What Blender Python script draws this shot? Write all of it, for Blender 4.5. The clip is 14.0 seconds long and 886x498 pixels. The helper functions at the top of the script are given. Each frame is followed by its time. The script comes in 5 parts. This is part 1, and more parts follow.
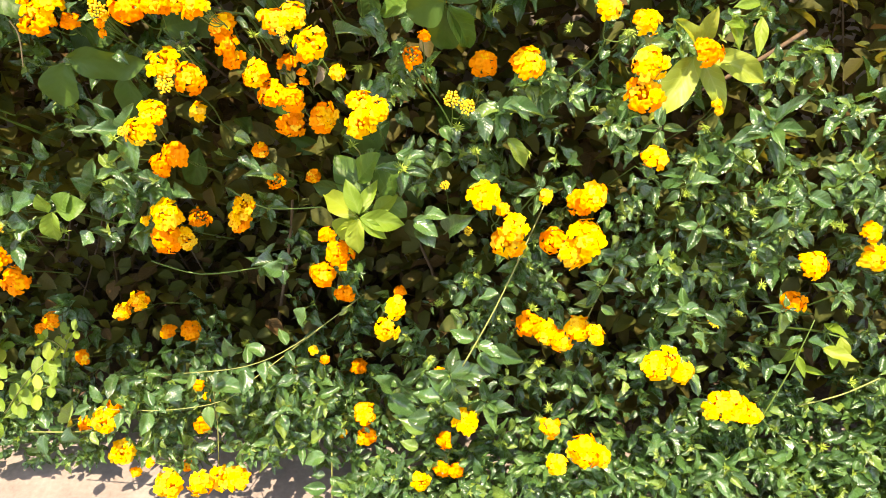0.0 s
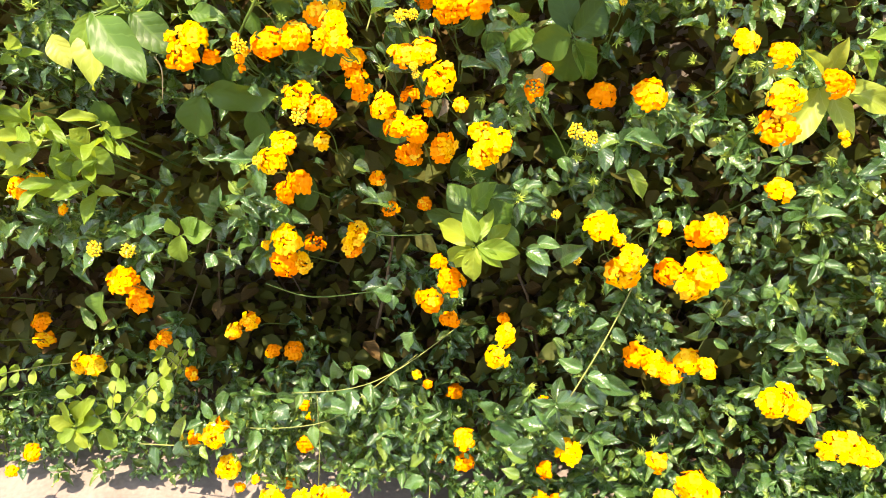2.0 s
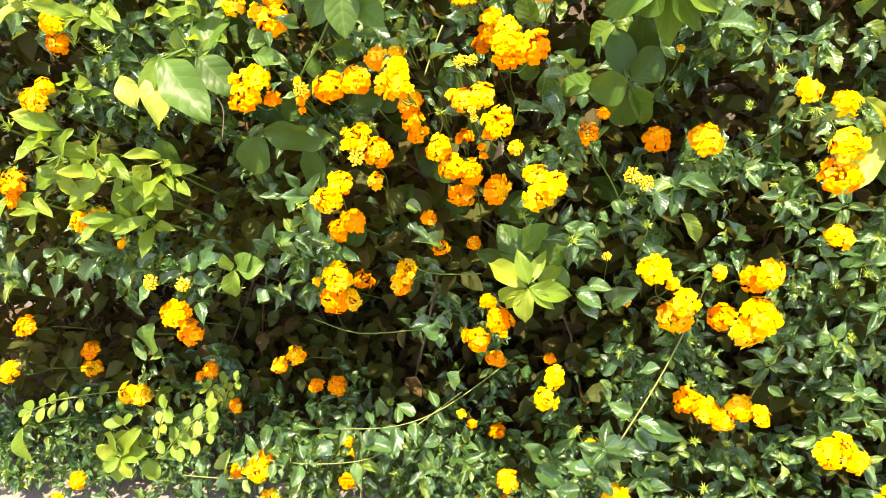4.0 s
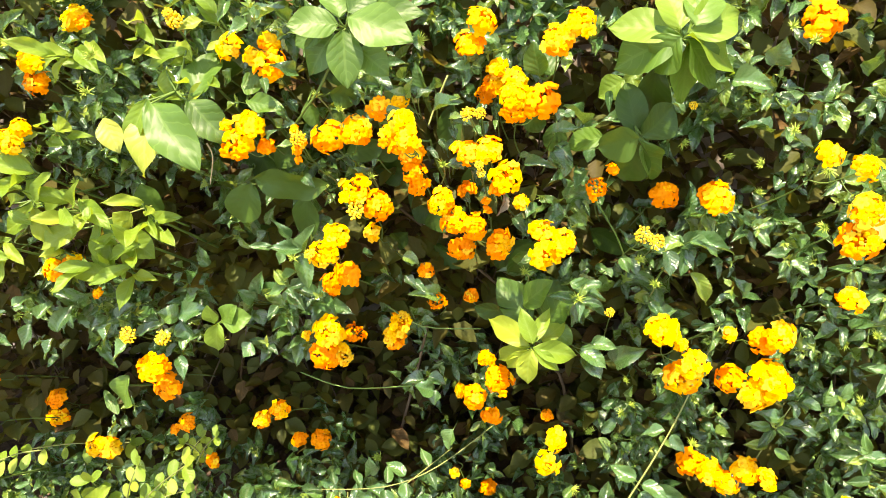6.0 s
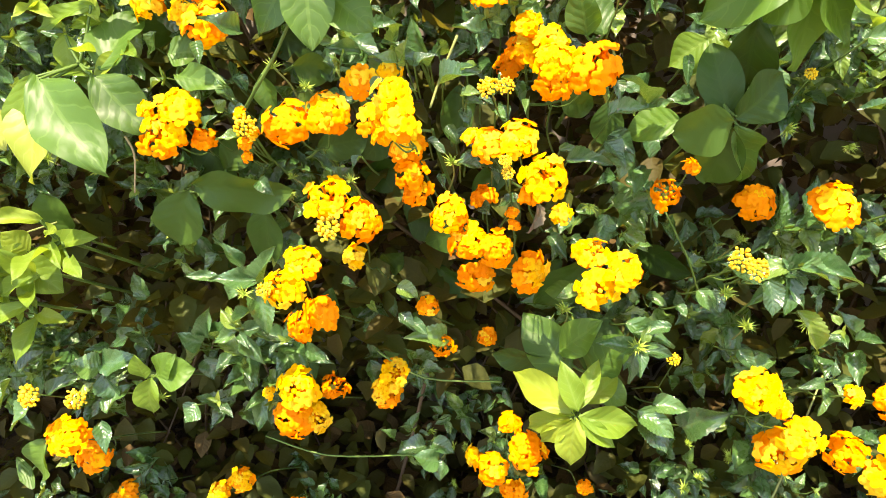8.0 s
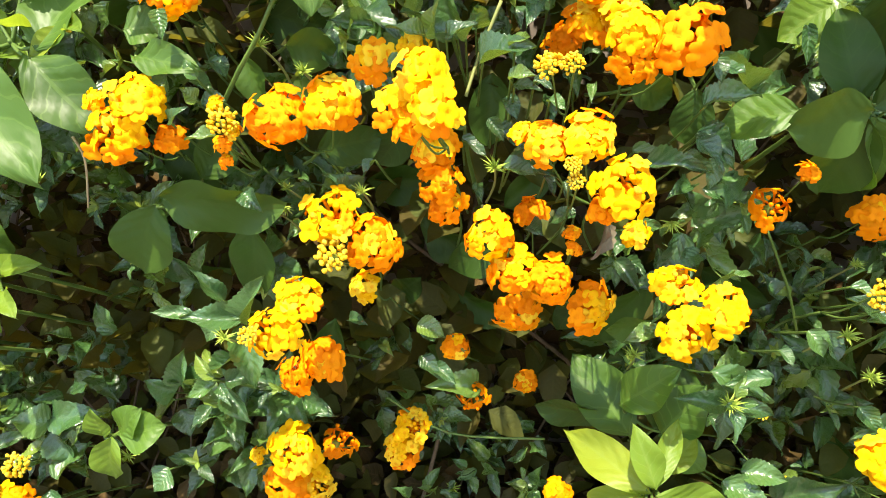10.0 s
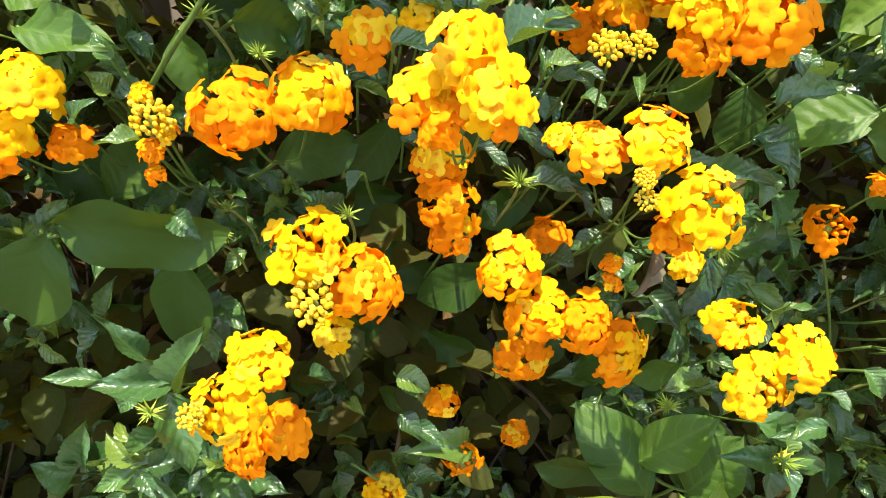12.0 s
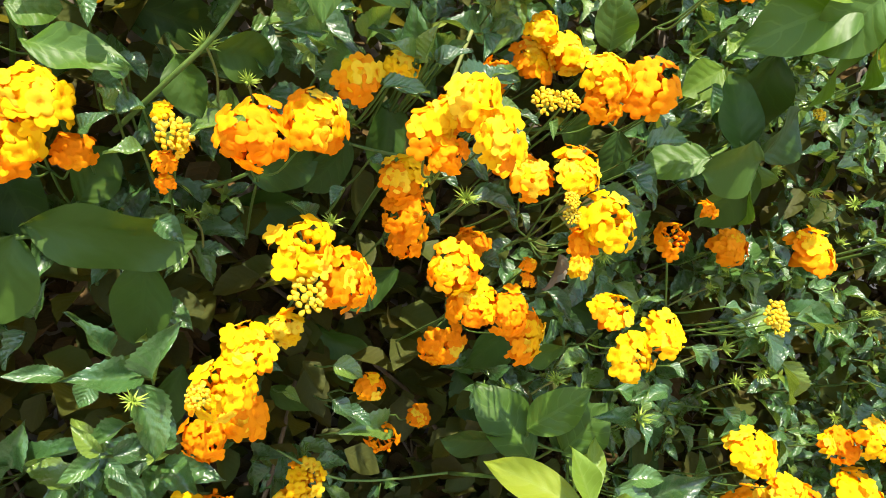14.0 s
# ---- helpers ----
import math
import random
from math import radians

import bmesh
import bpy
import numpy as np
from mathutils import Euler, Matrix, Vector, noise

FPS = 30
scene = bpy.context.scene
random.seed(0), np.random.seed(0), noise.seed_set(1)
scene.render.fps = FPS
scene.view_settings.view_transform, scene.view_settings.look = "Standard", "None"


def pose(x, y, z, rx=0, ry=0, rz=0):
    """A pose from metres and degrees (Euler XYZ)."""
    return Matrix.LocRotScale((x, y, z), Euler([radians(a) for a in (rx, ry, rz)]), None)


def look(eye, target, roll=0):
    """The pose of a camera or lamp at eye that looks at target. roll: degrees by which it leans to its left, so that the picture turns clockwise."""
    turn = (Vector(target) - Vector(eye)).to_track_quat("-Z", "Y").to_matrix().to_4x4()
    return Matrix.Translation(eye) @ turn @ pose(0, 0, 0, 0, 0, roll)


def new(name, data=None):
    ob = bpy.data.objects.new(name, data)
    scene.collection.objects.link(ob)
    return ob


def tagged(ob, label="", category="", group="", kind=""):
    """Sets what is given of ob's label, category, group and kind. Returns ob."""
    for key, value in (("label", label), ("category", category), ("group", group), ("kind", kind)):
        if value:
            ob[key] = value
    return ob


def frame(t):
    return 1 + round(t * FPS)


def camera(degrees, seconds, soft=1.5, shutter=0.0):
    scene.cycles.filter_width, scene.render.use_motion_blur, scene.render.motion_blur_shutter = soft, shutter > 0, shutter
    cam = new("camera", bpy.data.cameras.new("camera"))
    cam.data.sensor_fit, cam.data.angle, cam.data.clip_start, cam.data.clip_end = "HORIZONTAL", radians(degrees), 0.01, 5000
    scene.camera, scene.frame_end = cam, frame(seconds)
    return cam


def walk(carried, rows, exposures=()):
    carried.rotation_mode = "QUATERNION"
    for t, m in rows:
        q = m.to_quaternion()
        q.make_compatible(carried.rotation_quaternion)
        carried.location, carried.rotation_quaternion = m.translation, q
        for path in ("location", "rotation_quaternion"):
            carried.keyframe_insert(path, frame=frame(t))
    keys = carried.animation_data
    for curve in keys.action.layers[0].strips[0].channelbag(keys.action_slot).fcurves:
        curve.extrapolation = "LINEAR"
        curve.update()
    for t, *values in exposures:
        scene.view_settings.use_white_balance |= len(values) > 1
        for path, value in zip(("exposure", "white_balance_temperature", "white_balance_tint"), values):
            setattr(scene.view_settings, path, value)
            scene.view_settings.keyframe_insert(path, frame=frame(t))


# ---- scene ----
cam = camera(65.4, 14.0, 0.65)
PATH = [
    (0, (0.007, 0.022, 0.867), (-0.007, 1.697, -0.225), -0.1),
    (0.5, (-0.006, 0.017, 0.87), (-0.052, 1.701, -0.208), -0.5),
    (1, (-0.022, 0.014, 0.874), (-0.104, 1.705, -0.191), -1.0),
    (1.5, (-0.038, 0.014, 0.877), (-0.177, 1.71, -0.174), -1.7),
    (2, (-0.05, 0.017, 0.878), (-0.235, 1.717, -0.159), -2.1),
    (2.5, (-0.06, 0.014, 0.877), (-0.298, 1.713, -0.153), -2.4),
    (3, (-0.069, 0.011, 0.879), (-0.33, 1.712, -0.139), -2.8),
    (3.5, (-0.072, 0.014, 0.884), (-0.347, 1.731, -0.104), -2.7),
    (6, (-0.108, 0.054, 0.9), (-0.294, 1.835, 0.01), -0.4),
    (6.5, (-0.123, 0.101, 0.886), (-0.302, 1.886, 0.002), -0.3),
    (7, (-0.13, 0.152, 0.862), (-0.292, 1.932, -0.036), 0.1),
    (7.5, (-0.133, 0.193, 0.844), (-0.302, 1.973, -0.053), -0.4),
    (7.7, (-0.133, 0.207, 0.839), (-0.307, 1.992, -0.046), -0.6),
    (9.8, (-0.157, 0.312, 0.798), (-0.348, 2.116, -0.046), -1.1),
    (10, (-0.163, 0.324, 0.796), (-0.343, 2.128, -0.05), -1.0),
    (10.5, (-0.175, 0.353, 0.789), (-0.33, 2.167, -0.038), -0.3),
    (11, (-0.18, 0.369, 0.784), (-0.249, 2.19, -0.039), 1.1),
    (11.5, (-0.197, 0.382, 0.778), (-0.204, 2.205, -0.046), 1.5),
    (12, (-0.214, 0.4, 0.771), (-0.096, 2.224, -0.04), 1.8),
    (12.5, (-0.212, 0.396, 0.771), (0.055, 2.226, 0.01), 2.9),
    (13, (-0.25, 0.381, 0.776), (0.137, 2.197, 0.033), 4.3),
    (13.5, (-0.275, 0.368, 0.78), (0.262, 2.15, 0.048), 6.4),
    (14, (-0.289, 0.356, 0.785), (0.375, 2.096, 0.057), 8.9),
]
EXPOSURES = [(0, 2.27, 8150, 20), (6, 2.51, 8000, 19), (7.5, 2.49, 7850, 19), (10, 2.13, 7200, 14), (14, 1.90, 6950, 13)]
walk(cam, [(t, look(eye, target, roll)) for t, eye, target, roll in PATH], EXPOSURES)

# ---- world and sun ----
world = bpy.data.worlds.new("sky")
scene.world = world
world.use_nodes = True
wn = world.node_tree
sky = wn.nodes.new("ShaderNodeTexSky")
sky.sky_type, sky.sun_disc = "NISHITA", False
TO_SUN = Vector((-0.09, -0.28, 0.95)).normalized()
sky.sun_elevation = math.asin(TO_SUN.z)
sky.sun_rotation = math.atan2(TO_SUN.x, TO_SUN.y) % (2 * math.pi)
wn.links.new(sky.outputs[0], wn.nodes["Background"].inputs[0])
wn.nodes["Background"].inputs[1].default_value = 0.15
sun = new("sun", bpy.data.lights.new("sun", "SUN"))
sun.data.energy, sun.data.angle, sun.data.color = 3.25, radians(0.6), (1.0, 0.94, 0.84)
sun.matrix_world = look(TO_SUN * 4, (0, 0, 0))


# ---- materials ----
def nodes(name):
    mat = bpy.data.materials.new(name)
    mat.use_nodes = True
    return mat, mat.node_tree, mat.node_tree.nodes["Principled BSDF"], mat.node_tree.nodes["Material Output"]


def link(tree, a, b):
    tree.links.new(a, b)


def calc(tree, op, a, b=None, c=None):
    n = tree.nodes.new("ShaderNodeMath")
    n.operation = op
    for i, v in enumerate((a, b, c)):
        if v is None:
            continue
        if isinstance(v, (int, float)):
            n.inputs[i].default_value = v
        else:
            link(tree, v, n.inputs[i])
    return n.outputs[0]


def ramp(tree, fac, stops):
    n = tree.nodes.new("ShaderNodeValToRGB")
    while len(n.color_ramp.elements) < len(stops):
        n.color_ramp.elements.new(0.5)
    for e, (p, c) in zip(n.color_ramp.elements, stops):
        e.position, e.color = p, (*c, 1)
    link(tree, fac, n.inputs[0])
    return n.outputs[0]


def mixed(tree, fac, a, b, kind="MIX"):
    n = tree.nodes.new("ShaderNodeMix")
    n.data_type, n.blend_type = "RGBA", kind
    for i, v in ((0, fac), (6, a), (7, b)):
        if isinstance(v, (int, float)):
            n.inputs[i].default_value = v
        elif isinstance(v, tuple):
            n.inputs[i].default_value = (*v, 1)
        else:
            link(tree, v, n.inputs[i])
    return n.outputs[2]


def noise_of(tree, scale, detail=3, kind="Object"):
    tc = tree.nodes.new("ShaderNodeTexCoord")
    n = tree.nodes.new("ShaderNodeTexNoise")
    n.inputs["Scale"].default_value, n.inputs["Detail"].default_value = scale, detail
    link(tree, tc.outputs[kind], n.inputs["Vector"])
    return n.outputs["Fac"]


def any_random(tree):
    """One random number for each separate object or, in joined meshes, for each piece."""
    a = tree.nodes.new("ShaderNodeObjectInfo").outputs["Random"]
    b = tree.nodes.new("ShaderNodeNewGeometry").outputs["Random Per Island"]
    return calc(tree, "FRACT", calc(tree, "ADD", a, b))


def thin(tree, bsdf, out, colour, share):
    """Lets light pass through a leaf or petal."""
    tr = tree.nodes.new("ShaderNodeBsdfTranslucent")
    link(tree, colour, tr.inputs[0])
    mix = tree.nodes.new("ShaderNodeMixShader")
    mix.inputs[0].default_value = share
    link(tree, bsdf.outputs[0], mix.inputs[1])
    link(tree, tr.outputs[0], mix.inputs[2])
    link(tree, mix.outputs[0], out.inputs[0])


def leaf_material(name, stops, glow, rough, veins, vein_colour, share=0.3, relief=0.5, shine=0.5, crinkle=0.3):
    mat, t, bsdf, out = nodes(name)
    rnd = any_random(t)
    uv = t.nodes.new("ShaderNodeTexCoord").outputs["UV"]
    sep = t.nodes.new("ShaderNodeSeparateXYZ")
    link(t, uv, sep.inputs[0])
    side = calc(t, "ABSOLUTE", calc(t, "SUBTRACT", sep.outputs[0], 0.5))
    bent = calc(t, "ADD", sep.outputs[1], calc(t, "MULTIPLY", noise_of(t, 5, 2, "UV"), 0.10))
    lateral = calc(t, "SINE", calc(t, "MULTIPLY", calc(t, "SUBTRACT", bent, calc(t, "MULTIPLY", side, 0.55)), veins * 6.283))
    rib = calc(t, "LESS_THAN", side, 0.035)
    line = calc(t, "MAXIMUM", calc(t, "GREATER_THAN", lateral, 0.93), rib)
    base = ramp(t, rnd, stops)
    blot = noise_of(t, 90, 4)
    base = mixed(t, calc(t, "MULTIPLY", blot, 0.3), base, (0.03, 0.055, 0.012))
    base = mixed(t, calc(t, "MULTIPLY", line, 0.28), base, vein_colour)
    link(t, base, bsdf.inputs["Base Color"])
    link(t, calc(t, "ADD", calc(t, "MULTIPLY", noise_of(t, 160, 2), 0.25), rough - 0.1), bsdf.inputs["Roughness"])
    bsdf.inputs["Specular IOR Level"].default_value = shine
    bump = t.nodes.new("ShaderNodeBump")
    bump.inputs["Strength"].default_value, bump.inputs["Distance"].default_value = relief, 0.0008
    rugose = calc(t, "MULTIPLY", noise_of(t, 15, 2, "UV"), crinkle)
    height = calc(t, "SUBTRACT", calc(t, "MULTIPLY", lateral, -0.35), calc(t, "MULTIPLY", rib, 0.8))
    link(t, calc(t, "ADD", height, rugose), bump.inputs["Height"])
    link(t, bump.outputs[0], bsdf.inputs["Normal"])
    thin(t, bsdf, out, mixed(t, 0.6, base, glow), share)
    return mat


LANTANA = leaf_material("lantana_leaf", [(0.0, (0.022, 0.062, 0.020)), (0.45, (0.037, 0.108, 0.029)), (0.8, (0.068, 0.158, 0.035)), (1.0, (0.16, 0.24, 0.034))],
                        (0.26, 0.36, 0.022), 0.26, 7, (0.10, 0.18, 0.05), 0.25, 0.42, 0.72, 1.0)
# leaf copy for the inside; its olive-brown carries the warm tone of the shade
SHADED = leaf_material("shade_toned_inner_leaf", [(0.0, (0.072, 0.052, 0.014)), (0.5, (0.062, 0.068, 0.016)), (1.0, (0.070, 0.092, 0.018))],
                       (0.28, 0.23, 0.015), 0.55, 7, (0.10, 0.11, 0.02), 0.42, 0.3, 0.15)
VINE = leaf_material("vine_leaf", [(0.0, (0.036, 0.090, 0.009)), (0.6, (0.056, 0.130, 0.012)), (1.0, (0.088, 0.175, 0.017))],
                     (0.22, 0.38, 0.012), 0.46, 6, (0.13, 0.23, 0.04), 0.30, 0.40, 0.36)
# vine leaf again, with the shade it hangs in put into a darker green
SHADE_VINE = leaf_material("shade_vine_leaf", [(0.0, (0.016, 0.044, 0.004)), (0.6, (0.026, 0.066, 0.006)), (1.0, (0.042, 0.090, 0.009))],
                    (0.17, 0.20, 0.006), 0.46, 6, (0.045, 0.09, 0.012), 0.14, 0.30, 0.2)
YOUNG = leaf_material("young_vine_leaf", [(0.0, (0.11, 0.21, 0.014)), (0.6, (0.155, 0.264, 0.023)), (1.0, (0.27, 0.345, 0.03))],
                      (0.38, 0.48, 0.02), 0.46, 6, (0.24, 0.33, 0.06), 0.45, 0.40, 0.36)
YELLOWING = leaf_material("yellowing_vine_leaf", [(0.0, (0.21, 0.29, 0.026)), (0.6, (0.27, 0.335, 0.036)), (1.0, (0.34, 0.38, 0.055))],
                          (0.45, 0.50, 0.03), 0.46, 6, (0.36, 0.42, 0.10), 0.40, 0.40, 0.36)
TIP = leaf_material("shoot_tip_leaf", [(0.0, (0.11, 0.20, 0.024)), (0.6, (0.17, 0.265, 0.032)), (1.0, (0.27, 0.34, 0.045))],
                    (0.40, 0.46, 0.02), 0.4, 5, (0.25, 0.33, 0.06), 0.35, 0.4, 0.5)


def petal_material(name, stops, glow, eye=0.45):
    mat, t, bsdf, out = nodes(name)
    base = ramp(t, any_random(t), stops)
    grain = noise_of(t, 700, 3)
    base = mixed(t, calc(t, "MULTIPLY", grain, 0.35), base, stops[0][1])
    sep = t.nodes.new("ShaderNodeSeparateXYZ")
    link(t, t.nodes.new("ShaderNodeTexCoord").outputs["Object"], sep.inputs[0])
    far = calc(t, "SQRT", calc(t, "ADD", calc(t, "POWER", calc(t, "ABSOLUTE", sep.outputs[0]), 2), calc(t, "POWER", calc(t, "ABSOLUTE", sep.outputs[1]), 2)))
    near = calc(t, "MULTIPLY", calc(t, "LESS_THAN", calc(t, "ADD", far, calc(t, "MULTIPLY", noise_of(t, 9, 2), 0.12)), 0.20), eye)
    base = mixed(t, near, base, (0.80, 0.22, 0.004))
    base = mixed(t, calc(t, "MULTIPLY", calc(t, "GREATER_THAN", noise_of(t, 5, 3), 0.56), 0.22), base, glow)
    link(t, base, bsdf.inputs["Base Color"])
    bsdf.inputs["Roughness"].default_value = 0.65
    bsdf.inputs["Specular IOR Level"].default_value = 0.1
    bump = t.nodes.new("ShaderNodeBump")
    bump.inputs["Strength"].default_value, bump.inputs["Distance"].default_value = 0.4, 0.0004
    link(t, grain, bump.inputs["Height"])
    link(t, bump.outputs[0], bsdf.inputs["Normal"])
    thin(t, bsdf, out, mixed(t, 0.5, base, glow), 0.3)
    return mat


YELLOW = petal_material("yellow_petal", [(0.0, (0.82, 0.42, 0.004)), (0.5, (0.85, 0.50, 0.006)), (1.0, (0.87, 0.62, 0.04))], (0.90, 0.47, 0.003))
ORANGE = petal_material("orange_petal", [(0.0, (0.82, 0.215, 0.002)), (0.5, (0.85, 0.265, 0.003)), (1.0, (0.87, 0.34, 0.004))], (0.95, 0.31, 0.002))
BUD = petal_material("flower_bud", [(0.0, (0.78, 0.50, 0.02)), (0.5, (0.82, 0.60, 0.04)), (1.0, (0.70, 0.60, 0.08))], (0.8, 0.55, 0.02), 0.0)


def plain(name, a, b, rough, scale, relief=0.3, dist=0.002):
    mat, t, bsdf, out = nodes(name)
    fac = mixed(t, 0.4, noise_of(t, scale, 5), noise_of(t, scale * 9, 3))
    link(t, ramp(t, fac, [(0.3, a), (0.7, b)]), bsdf.inputs["Base Color"])
    bsdf.inputs["Roughness"].default_value = rough
    bsdf.inputs["Specular IOR Level"].default_value = 0.25
    bump = t.nodes.new("ShaderNodeBump")
    bump.inputs["Strength"].default_value, bump.inputs["Distance"].default_value = relief, dist
    link(t, fac, bump.inputs["Height"])
    link(t, bump.outputs[0], bsdf.inputs["Normal"])
    return mat


STALK = plain("green_stalk", (0.045, 0.09, 0.014), (0.10, 0.16, 0.03), 0.5, 60)
PALE = plain("pale_stalk", (0.12, 0.15, 0.035), (0.20, 0.21, 0.06), 0.55, 60)
WOOD = plain("brown_twig", (0.05, 0.032, 0.016), (0.13, 0.088, 0.048), 0.8, 80)
STRAW = plain("dry_straw", (0.26, 0.21, 0.12), (0.38, 0.32, 0.20), 0.7, 80)
CALYX = plain("green_calyx", (0.16, 0.26, 0.03), (0.30, 0.38, 0.05), 0.5, 200)
SOIL = plain("dry_soil", (0.045, 0.03, 0.022), (0.12, 0.08, 0.05), 0.95, 25, 0.8, 0.01)
CONCRETE = plain("pale_concrete", (0.125, 0.106, 0.088), (0.225, 0.192, 0.162), 0.9, 14, 0.4, 0.003)
RENDERED = plain("wall_render", (0.20, 0.17, 0.13), (0.30, 0.26, 0.21), 0.9, 6)
# brown leaf colour that tints the shadows inside the hedge
SHADE_BROWN = leaf_material("shade_brown_leaf", [(0.0, (0.045, 0.026, 0.008)), (1.0, (0.110, 0.060, 0.020))], (0.16, 0.085, 0.02), 0.7, 7, (0.16, 0.09, 0.03), 0.15, 0.3, 0.15)


PALE_DRY = leaf_material("grey_dry_leaf", [(0.0, (0.16, 0.13, 0.08)), (1.0, (0.22, 0.18, 0.12))], (0.2, 0.15, 0.08), 0.7, 6, (0.2, 0.16, 0.1), 0.15, 0.3, 0.2)


# ---- building helpers ----
def mesh_of(name, verts, faces, material, uvs=None, smooth=True):
    me = bpy.data.meshes.new(name)
    me.from_pydata([tuple(v) for v in verts], [], [tuple(f) for f in faces])
    if uvs is not None:
        layer = me.uv_layers.new(name="UVMap")
        idx = np.empty(len(me.loops), dtype=np.int32)
        me.loops.foreach_get("vertex_index", idx)
        layer.data.foreach_set("uv", np.asarray(uvs, dtype=np.float32)[idx].ravel())
    me.materials.append(material)
    if smooth:
        me.polygons.foreach_set("use_smooth", [True] * len(me.polygons))
    return me


def thing(name, at, label, category, group="", kind=""):
    ob = new(name)
    ob.empty_display_size = 0.02
    ob.matrix_world = Matrix.Translation(at)
    return tagged(ob, label, category, group, kind)


def part(name, mesh, parent, world_matrix=None, label="", kind=""):
    """One mesh object under a thing or part; world_matrix is where it stands in the world."""
    ob = new(name, mesh)
    ob.parent = parent
    ob.matrix_parent_inverse = Matrix()
    m = world_matrix if world_matrix is not None else Matrix()
    chain = Matrix()
    p = parent
    while p is not None:
        chain = p.matrix_basis @ chain
        p = p.parent
    ob.matrix_basis = chain.inverted() @ m
    return tagged(ob, label, "", "", kind)


def basis(at, along, up, sx=1.0, sy=1.0, sz=1.0):
    """Y runs along, Z as near up as it can."""
    y = Vector(along).normalized()
    x = y.cross(Vector(up))
    if x.length < 1e-5:
        x = y.cross(Vector((0.3, -1, 0.2)))
    x.normalize()
    z = x.cross(y)
    return Matrix(((x.x * sx, y.x * sy, z.x * sz, at[0]), (x.y * sx, y.y * sy, z.y * sz, at[1]), (x.z * sx, y.z * sy, z.z * sz, at[2]), (0, 0, 0, 1)))


def tube_data(points, r0, r1, sides=6):
    """A tapered, slightly bent stalk through the points."""
    pts = [Vector(p) for p in points]
    fine = []
    for i in range(len(pts) - 1):
        a, b = pts[max(i - 1, 0)], pts[i]
        c, d = pts[i + 1], pts[min(i + 2, len(pts) - 1)]
        for k in range(4):
            s = k / 4
            fine.append(0.5 * ((2 * b) + (c - a) * s + (2 * a - 5 * b + 4 * c - d) * s * s + (3 * b - a - 3 * c + d) * s ** 3))
    fine.append(pts[-1])
    verts, faces = [], []
    n = len(fine)
    for i, p in enumerate(fine):
        d = (fine[min(i + 1, n - 1)] - fine[max(i - 1, 0)]).normalized()
        x = d.cross(Vector((0.31, 0.2, 0.93)))
        x.normalize()
        y = d.cross(x)
        r = r0 + (r1 - r0) * i / (n - 1)
        for k in range(sides):
            a = 2 * math.pi * k / sides
            verts.append(p + (x * math.cos(a) + y * math.sin(a)) * r)
    for i in range(n - 1):
        for k in range(sides):
            j = (k + 1) % sides
            faces.append((i * sides + k, i * sides + j, (i + 1) * sides + j, (i + 1) * sides + k))
    faces.append(tuple(range(sides))[::-1])
    faces.append(tuple((n - 1) * sides + k for k in range(sides)))
    return verts, faces


def tube(name, points, r0, r1, material, parent, label=""):
    v, f = tube_data(points, r0, r1)
    return part(name, mesh_of(name, v, f, material), parent, None, label)


def leaf_data(rows, cols, fold, droop, serrate, wave, tipness, seed, foot=0.6):
    """A leaf of length 1 along y and width 1 along x: verts, faces, uvs."""
    rng = random.Random(seed)
    ph = rng.uniform(0, 6.3)
    verts, uvs, faces = [], [], []
    peak = max((v ** foot) * ((1 - v) ** tipness) for v in [i / 50 for i in range(51)])
    for i in range(rows + 1):
        v = i / rows
        w = 0.5 * (max(v, 0.004) ** foot) * ((max(1 - v, 0.004)) ** tipness) / peak
        if 0 < i < rows:
            w *= 1 + (serrate if i % 2 else -serrate)
        for j in range(cols + 1):
            u = 2 * j / cols - 1
            x = u * w
            z = fold * abs(x) - droop * v * v + wave * math.sin(v * 9 + ph + u * 2) * abs(u) * 0.05
            verts.append((x + 0.03 * wave * math.sin(v * 3 + ph), v, z))
            uvs.append((0.5 + 0.5 * u, v))
    for i in range(rows):
        for j in range(cols):
            a = i * (cols + 1) + j
            faces.append((a, a + 1, a + cols + 2, a + cols + 1))
    return np.array(verts), faces, np.array(uvs)


# ---- the ground and what closes the place ----
def sheet(name, x0, x1, y0, y1, nx, ny, height, material):
    verts, faces = [], []
    for j in range(ny + 1):
        for i in range(nx + 1):
            x, y = x0 + (x1 - x0) * i / nx, y0 + (y1 - y0) * j / ny
            verts.append((x, y, height(x, y)))
    for j in range(ny):
        for i in range(nx):
            a = j * (nx + 1) + i
            faces.append((a, a + 1, a + nx + 2, a + nx + 1))
    return new(name, mesh_of(name, verts, faces, material))


tagged(sheet("ground", -60, 60, -60, 60, 2, 2, lambda x, y: -0.03, CONCRETE), "wide pale concrete ground around the hedge", "ground", "", "structure")
tagged(sheet("pavement", -2.2, 2.2, -1.6, 0.86, 90, 50, lambda x, y: 0.002 * noise.noise((x * 6, y * 6, 0)) + 0.001 * noise.noise((x * 25, y * 25, 3)), CONCRETE),
       "pale sunlit concrete pavement beneath the hedge", "pavement", "", "structure")
tagged(sheet("soil", -2.2, 2.2, 0.80, 1.6, 90, 24, lambda x, y: 0.02 * min(1, (y - 0.80) / 0.1) + 0.012 * noise.noise((x * 9, y * 9, 0)) - 0.004, SOIL),
       "dark dry soil bed under the hedge", "soil", "", "structure")
# unseen wall, added so that no sky shows or shines through from behind
bm = bmesh.new()
